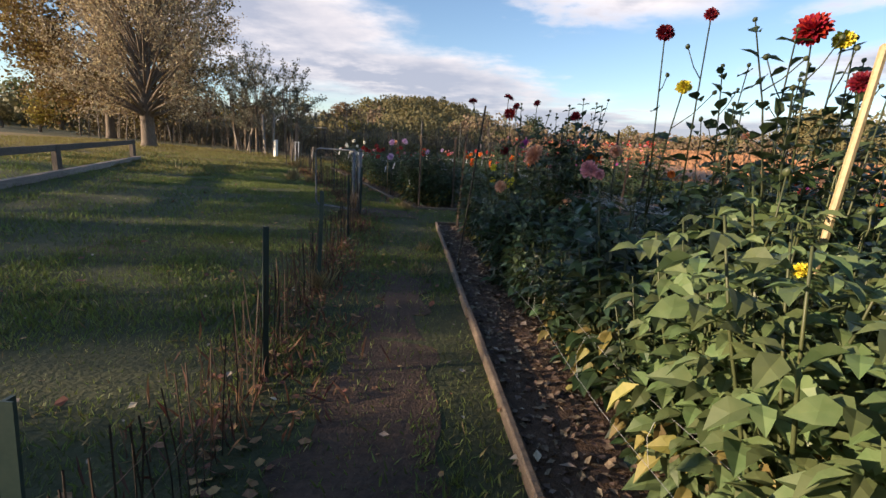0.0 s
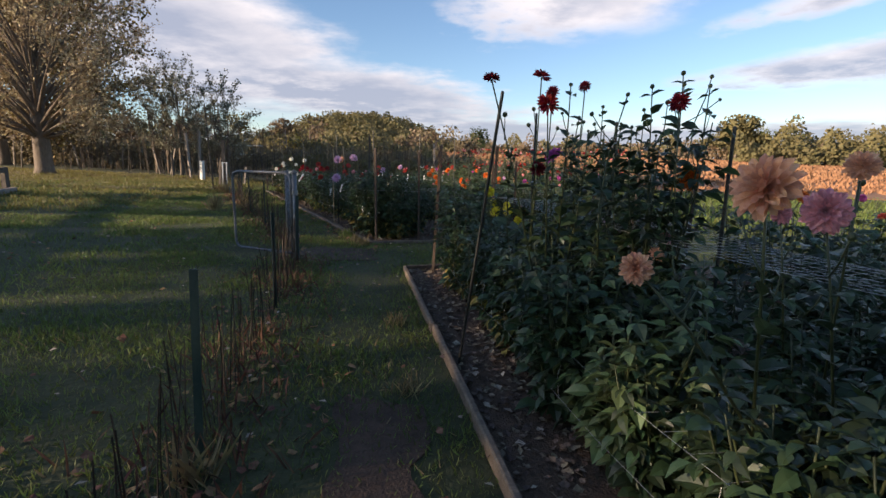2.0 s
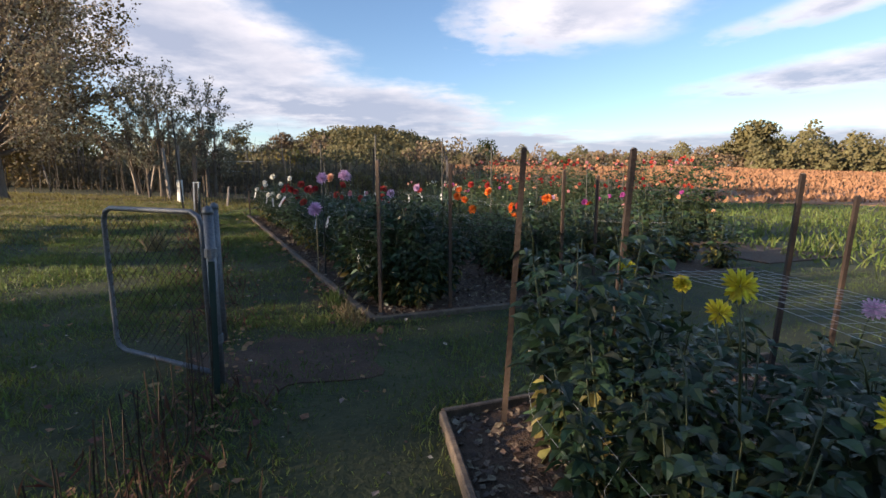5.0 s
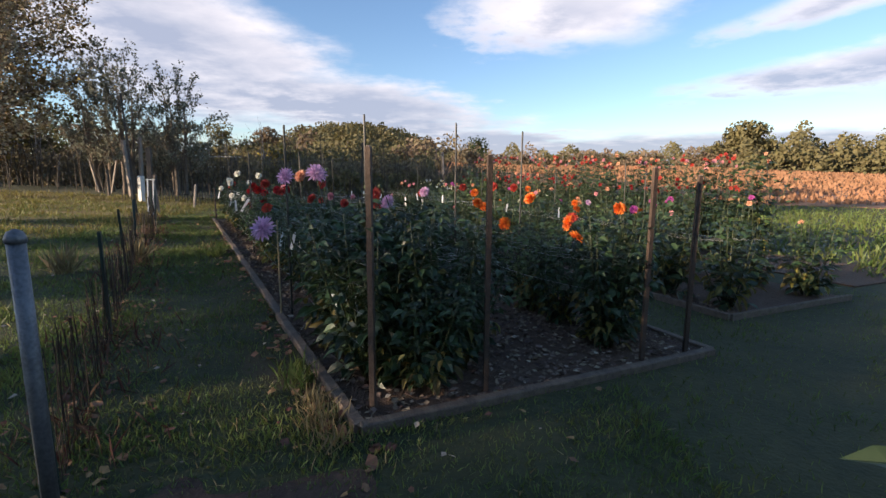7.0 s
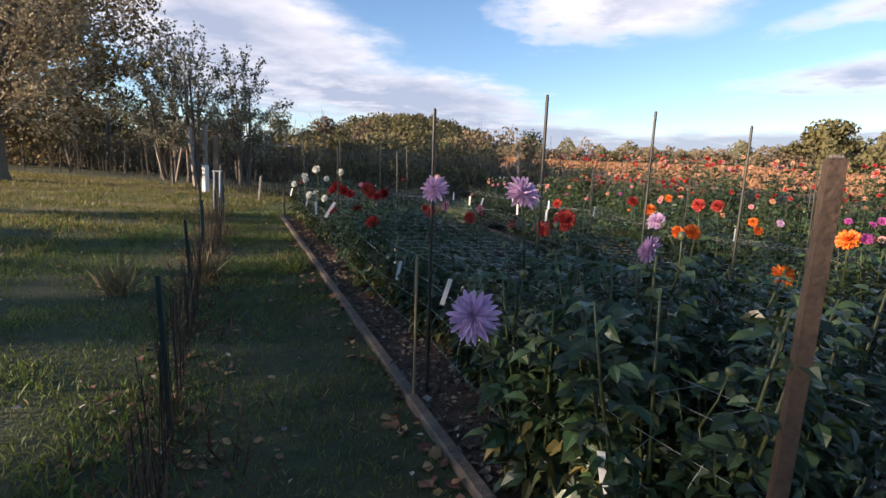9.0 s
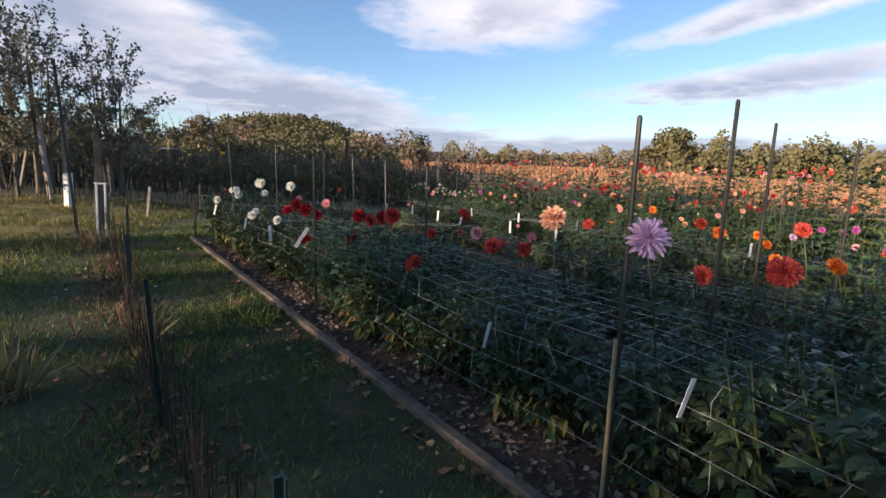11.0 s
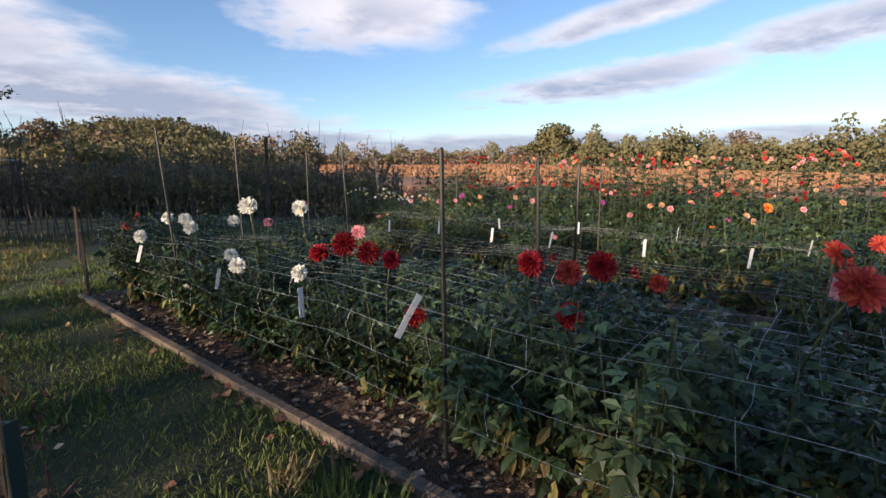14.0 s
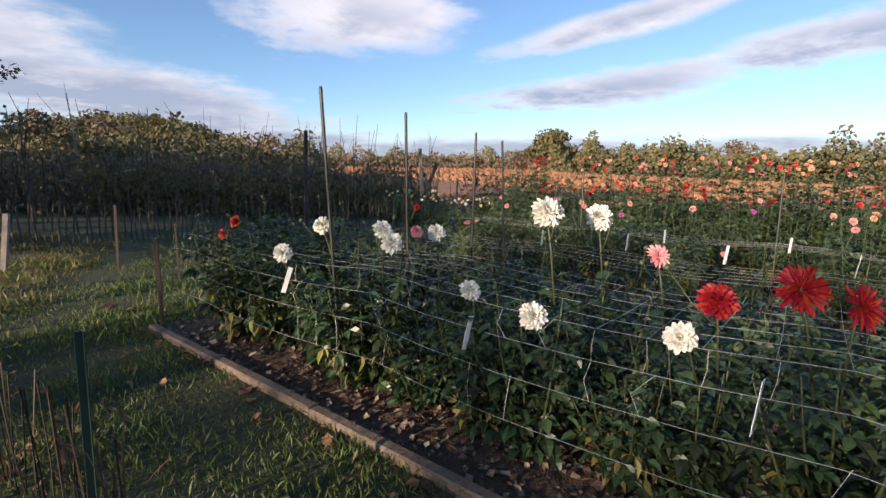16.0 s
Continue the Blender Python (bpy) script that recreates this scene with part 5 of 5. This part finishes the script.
near_fence = lambda X, Y, r: (np.abs(X - fence_x(Y)) < np.abs(r.normal(0, 0.28, len(X)))) & ~in_bed(X, Y)
on_turf = lambda X, Y, r: ~in_bed(X, Y)
on_bed = lambda X, Y, r: in_bed(X, Y) & ~inside(BED5, X, Y)
litter("fallen_leaves", 26000, -8.5, 0.5, 3, 25, 21, 0.042, "fallen", "red-brown fallen leaves drifted along the fence", CLUMP, near_fence)
along_board = lambda X, Y, r: ~in_bed(X, Y) & (Y > 12.6) & (np.abs((X - BO.x) * BU.x + (Y - BO.y) * BU.y + 0.12) < np.abs(r.normal(0, 0.16, len(X))))
litter("dry_leaves", 9000, -6.5, 0, 12.6, 25, 26, 0.06, "fallen", "dry brown leaves gathered along the edging", CLUMP, along_board)
litter("fallen_leaves", 900, -9, 1, 3, 27, 22, 0.042, "fallen", "scattered brown fallen leaves on the turf", CLUMP, on_turf, 0.03)
litter("pale_leaves", 420, -7, 1, 3, 25, 23, 0.045, "pale_litter", "scattered pale dry leaves on the turf", SMALL_LEAF, on_turf, 0.03)
litter("bark_chips", 90000, -6.5, 3.5, 3, 25, 24, 0.05, "chip", "loose bark chips on the beds", SMALL_LEAF, on_bed, 0.03, 0.5)
litter("pale_chips", 5200, -6.5, 3.0, 3, 25, 25, 0.06, "pale_litter", "pale straw and dry leaves on the mulch", SMALL_LEAF, on_bed, 0.036, 0.4)

# ---- lawn edge: rail, posts and sheds of the plot ----
def beam(name, a, b, w, h, mat, parent=None):
    """A squared timber between two points."""
    a, b = Vector(a), Vector(b)
    ob = part(name, Geo().box((0, 0, 0), (w, h, (b - a).length), 0, min(w, h) * 0.12), M[mat], parent)
    q = (b - a).to_track_quat("Z", "Y")
    ob.matrix_basis = Matrix.LocRotScale((a + b) / 2, q, None)
    return ob


rail = thing("rail_fence", (-11.4, 18.8, float(G(-11.4))), "low weathered timber rail fence on the lawn", "rail fence")
ends = [Vector((0, 0, 0)), Vector((2.4, -5.7, float(G(-9) - G(-11.4)))), Vector((4.3, -10.4, float(G(-7.1) - G(-11.4))))]
for p in ends:
    beam("post", p - Vector((0, 0, 0.1)), p + Vector((0, 0, 0.68)), 0.13, 0.13, "darkwood", rail)
for p, q in zip(ends[:-1], ends[1:]):
    beam("rail", p + Vector((0, 0, 0.60)), q + Vector((0, 0, 0.60)), 0.07, 0.14, "darkwood", rail)
    beam("ground_beam", p + Vector((0.2, 0, 0.06)), q + Vector((0.2, 0, 0.06)), 0.14, 0.14, "greywood", rail)


def old_post(x, y, h, w, mat="greywood", lean=(0, 0), label="weathered grey timber post in the grass"):
    ob = part("timber_post", Geo().box((0, 0, h / 2 - 0.05), (w, w, h + 0.1), 0, w * 0.12), M[mat])
    ob.matrix_basis = pose(x, y, float(G(x)), lean[0], lean[1], rng.uniform(-30, 30))
    tagged(ob, label, "post", "old posts round the plot")


for x, y, h, w, mt, ln in ((-7.42, 23.62, 1.85, 0.11, "darkwood", (0, 2)), (-7.95, 23.9, 3.2, 0.045, "darkwood", (0, -2)), (-10.6, 28.9, 0.95, 0.16, "white", (0, 3)), (-13.0, 30.9, 1.1, 0.09, "darkwood", (0, 0)),
                           (-8.4, 25.6, 1.1, 0.08, "darkwood", (0, 5)), (-7.9, 24.9, 1.0, 0.07, "greywood", (4, -4)), (-11.9, 30.5, 2.3, 0.10, "greywood", (0, -4)), (-11.3, 30.2, 2.4, 0.10, "greywood", (0, 3)), (-8.0, 27.3, 0.8, 0.06, "greywood", (0, 8)),
                           (0.2, 33.0, 2.3, 0.10, "darkwood", (0, 24)), (0.9, 33.4, 2.6, 0.10, "greywood", (0, -3)), (-3.0, 33.0, 2.8, 0.09, "darkwood", (0, 2)), (3.0, 38, 1.9, 0.09, "greywood", (0, 0)), (5.5, 40, 1.8, 0.09, "greywood", (0, 2)),
                           (8.5, 41, 1.8, 0.09, "greywood", (0, 0)), (12, 40, 1.8, 0.09, "greywood", (0, -2)), (-14.2, 33.0, 1.6, 0.07, "greywood", (0, 18)), (-15.0, 33.4, 1.5, 0.07, "greywood", (0, -14))):
    old_post(x, y, h, w, mt, ln)

frame_ob = thing("white_frame", (-7.28, 23.35, float(G(-7.28))), "narrow white painted wooden frame leaning on a post", "frame")
for s in (-0.07, 0.07):
    beam("upright", (s, 0, 0.1), (s, 0.1, 1.05), 0.03, 0.025, "white", frame_ob)
for z in (0.14, 1.03):
    beam("crosspiece", (-0.11, z * 0.08 + 0.03, z), (0.11, z * 0.08 + 0.03, z), 0.04, 0.025, "white", frame_ob)

shelter = thing("feeding_shelter", (-13.4, 43.5, float(G(-13.4))), "pale open shelter on posts before the trees", "shelter")
for px, py in ((-0.8, -0.5), (0.8, -0.5), (-0.8, 0.5), (0.8, 0.5)):
    beam("post", (px, py, -0.1), (px, py, 1.9 + 0.15 * (py > 0)), 0.09, 0.09, "greywood", shelter)
beam("roof", (-1.0, 0, 2.02), (1.0, 0, 2.02), 1.3, 0.05, "white", shelter)
beam("shelf", (-0.8, 0, 1.35), (0.8, 0, 1.35), 1.0, 0.05, "white", shelter)

sign = thing("small_sign", (-8.4, 42.0, float(G(-8.4))), "small white square sign on a stick before the thicket", "sign")
beam("stick", (0, 0.04, -0.1), (0, 0.04, 1.55), 0.05, 0.04, "greywood", sign)
beam("board", (-0.26, 0, 1.4), (0.26, 0, 1.4), 0.02, 0.45, "white", sign)


def stick_fence(a, b, h, step):
    a, b = Vector(a), Vector(b)
    ob = thing("picket_fence", (a.x, a.y, float(G(a.x))), "old fence of thin grey sticks before the thicket", "picket fence")
    n = int((b - a).length / step)
    meshes = [Geo().tube([(0, 0, -0.05), (k * 0.01, 0, 0.5), (-k * 0.008, 0.01, 1)], [0.016, 0.015, 0.010], 5).mesh("picket", M["darkwood"]) for k in (-1, 0, 1)]
    for i in range(n):
        p = a.lerp(b, i / n) - a
        w = part("picket", meshes[int(rng.integers(3))], None, ob)
        w.matrix_basis = Matrix.LocRotScale(Vector((p.x, p.y, float(G(a.x + p.x) - G(a.x)))), Euler((rng.normal(0, 0.05), rng.normal(0, 0.06), rng.uniform(0, 6))), (1, 1, h * rng.uniform(0.8, 1.12)))
    for z in (0.3, 0.75):
        e = b - a
        part("wire", Geo().tube([(0, 0, z), (e.x, e.y, z + float(G(b.x) - G(a.x)))], 0.004, 4), M["wire"], ob)


stick_fence((-11.5, 29.2), (-4.6, 31.2), 0.85, 0.105)
stick_fence((-4.5, 31.25), (1.0, 33.0), 0.95, 0.13)

# brushwood stems in the thicket
for i, (x0, x1, y0, y1, n, hh) in enumerate(((-22, -9, 33, 40, 130, 2.6), (-9, 3.5, 35, 42, 150, 3.0))):
    r, X, Y = scatter(n, x0, x1, y0, y1, 90 + i)
    g = Geo()
    for x, y in zip(X, Y):
        z = float(G(x))
        h = hh * r.uniform(0.5, 1.3)
        g.tube([(x, y, z - 0.1), (x + r.normal(0, 0.12), y, z + h * 0.5), (x + r.normal(0, 0.3), y, z + h)], [0.022, 0.014, 0.006], 4, False)
    tagged(new("brushwood", g.mesh("brushwood", M["darkwood"])), "bare tangled stems at the front of the thicket", "brushwood", kind="stuff")
# tall dry growth in the field
r, X, Y = scatter(42000, -8, 150, 48, 160, 95)
keep = (Y > 50 - 0.25 * np.clip(X, 0, 200))
P = np.stack([X, Y, GF(X, Y)], -1)[keep]
m = len(P)
U = unit(np.stack([r.normal(0, 0.25, m), r.normal(0, 0.25, m), np.ones(m)], -1))
tagged(new("field_growth", Geo().flakes(P, U, unit(r.normal(0, 1, (m, 3)) * np.array((1, 1, 0.1))), r.uniform(0.3, 0.7, m), np.full(m, 0.8), BLADE).mesh("field_growth", M["field"])), "russet dry growth standing in the field", "field growth", kind="stuff")
for i, (x, y, h) in enumerate(((-2, 66, 5.5), (-6, 60, 5.0), (2, 72, 6.5), (0, 84, 7.0), (-9, 72, 7.0), (8, 88, 6.0), (-14, 66, 6))):
    far_tree(x, y, h, h * 0.8, ("far_brown", "far_olive", "brush")[i % 3], 700 + i, 500, "small autumn tree at the near edge of the field")
x, y = polar(-13, 36)
far_tree(x, y, 3.6, 3.0, "gold", 720, 600, "small golden bush at the front of the thicket")
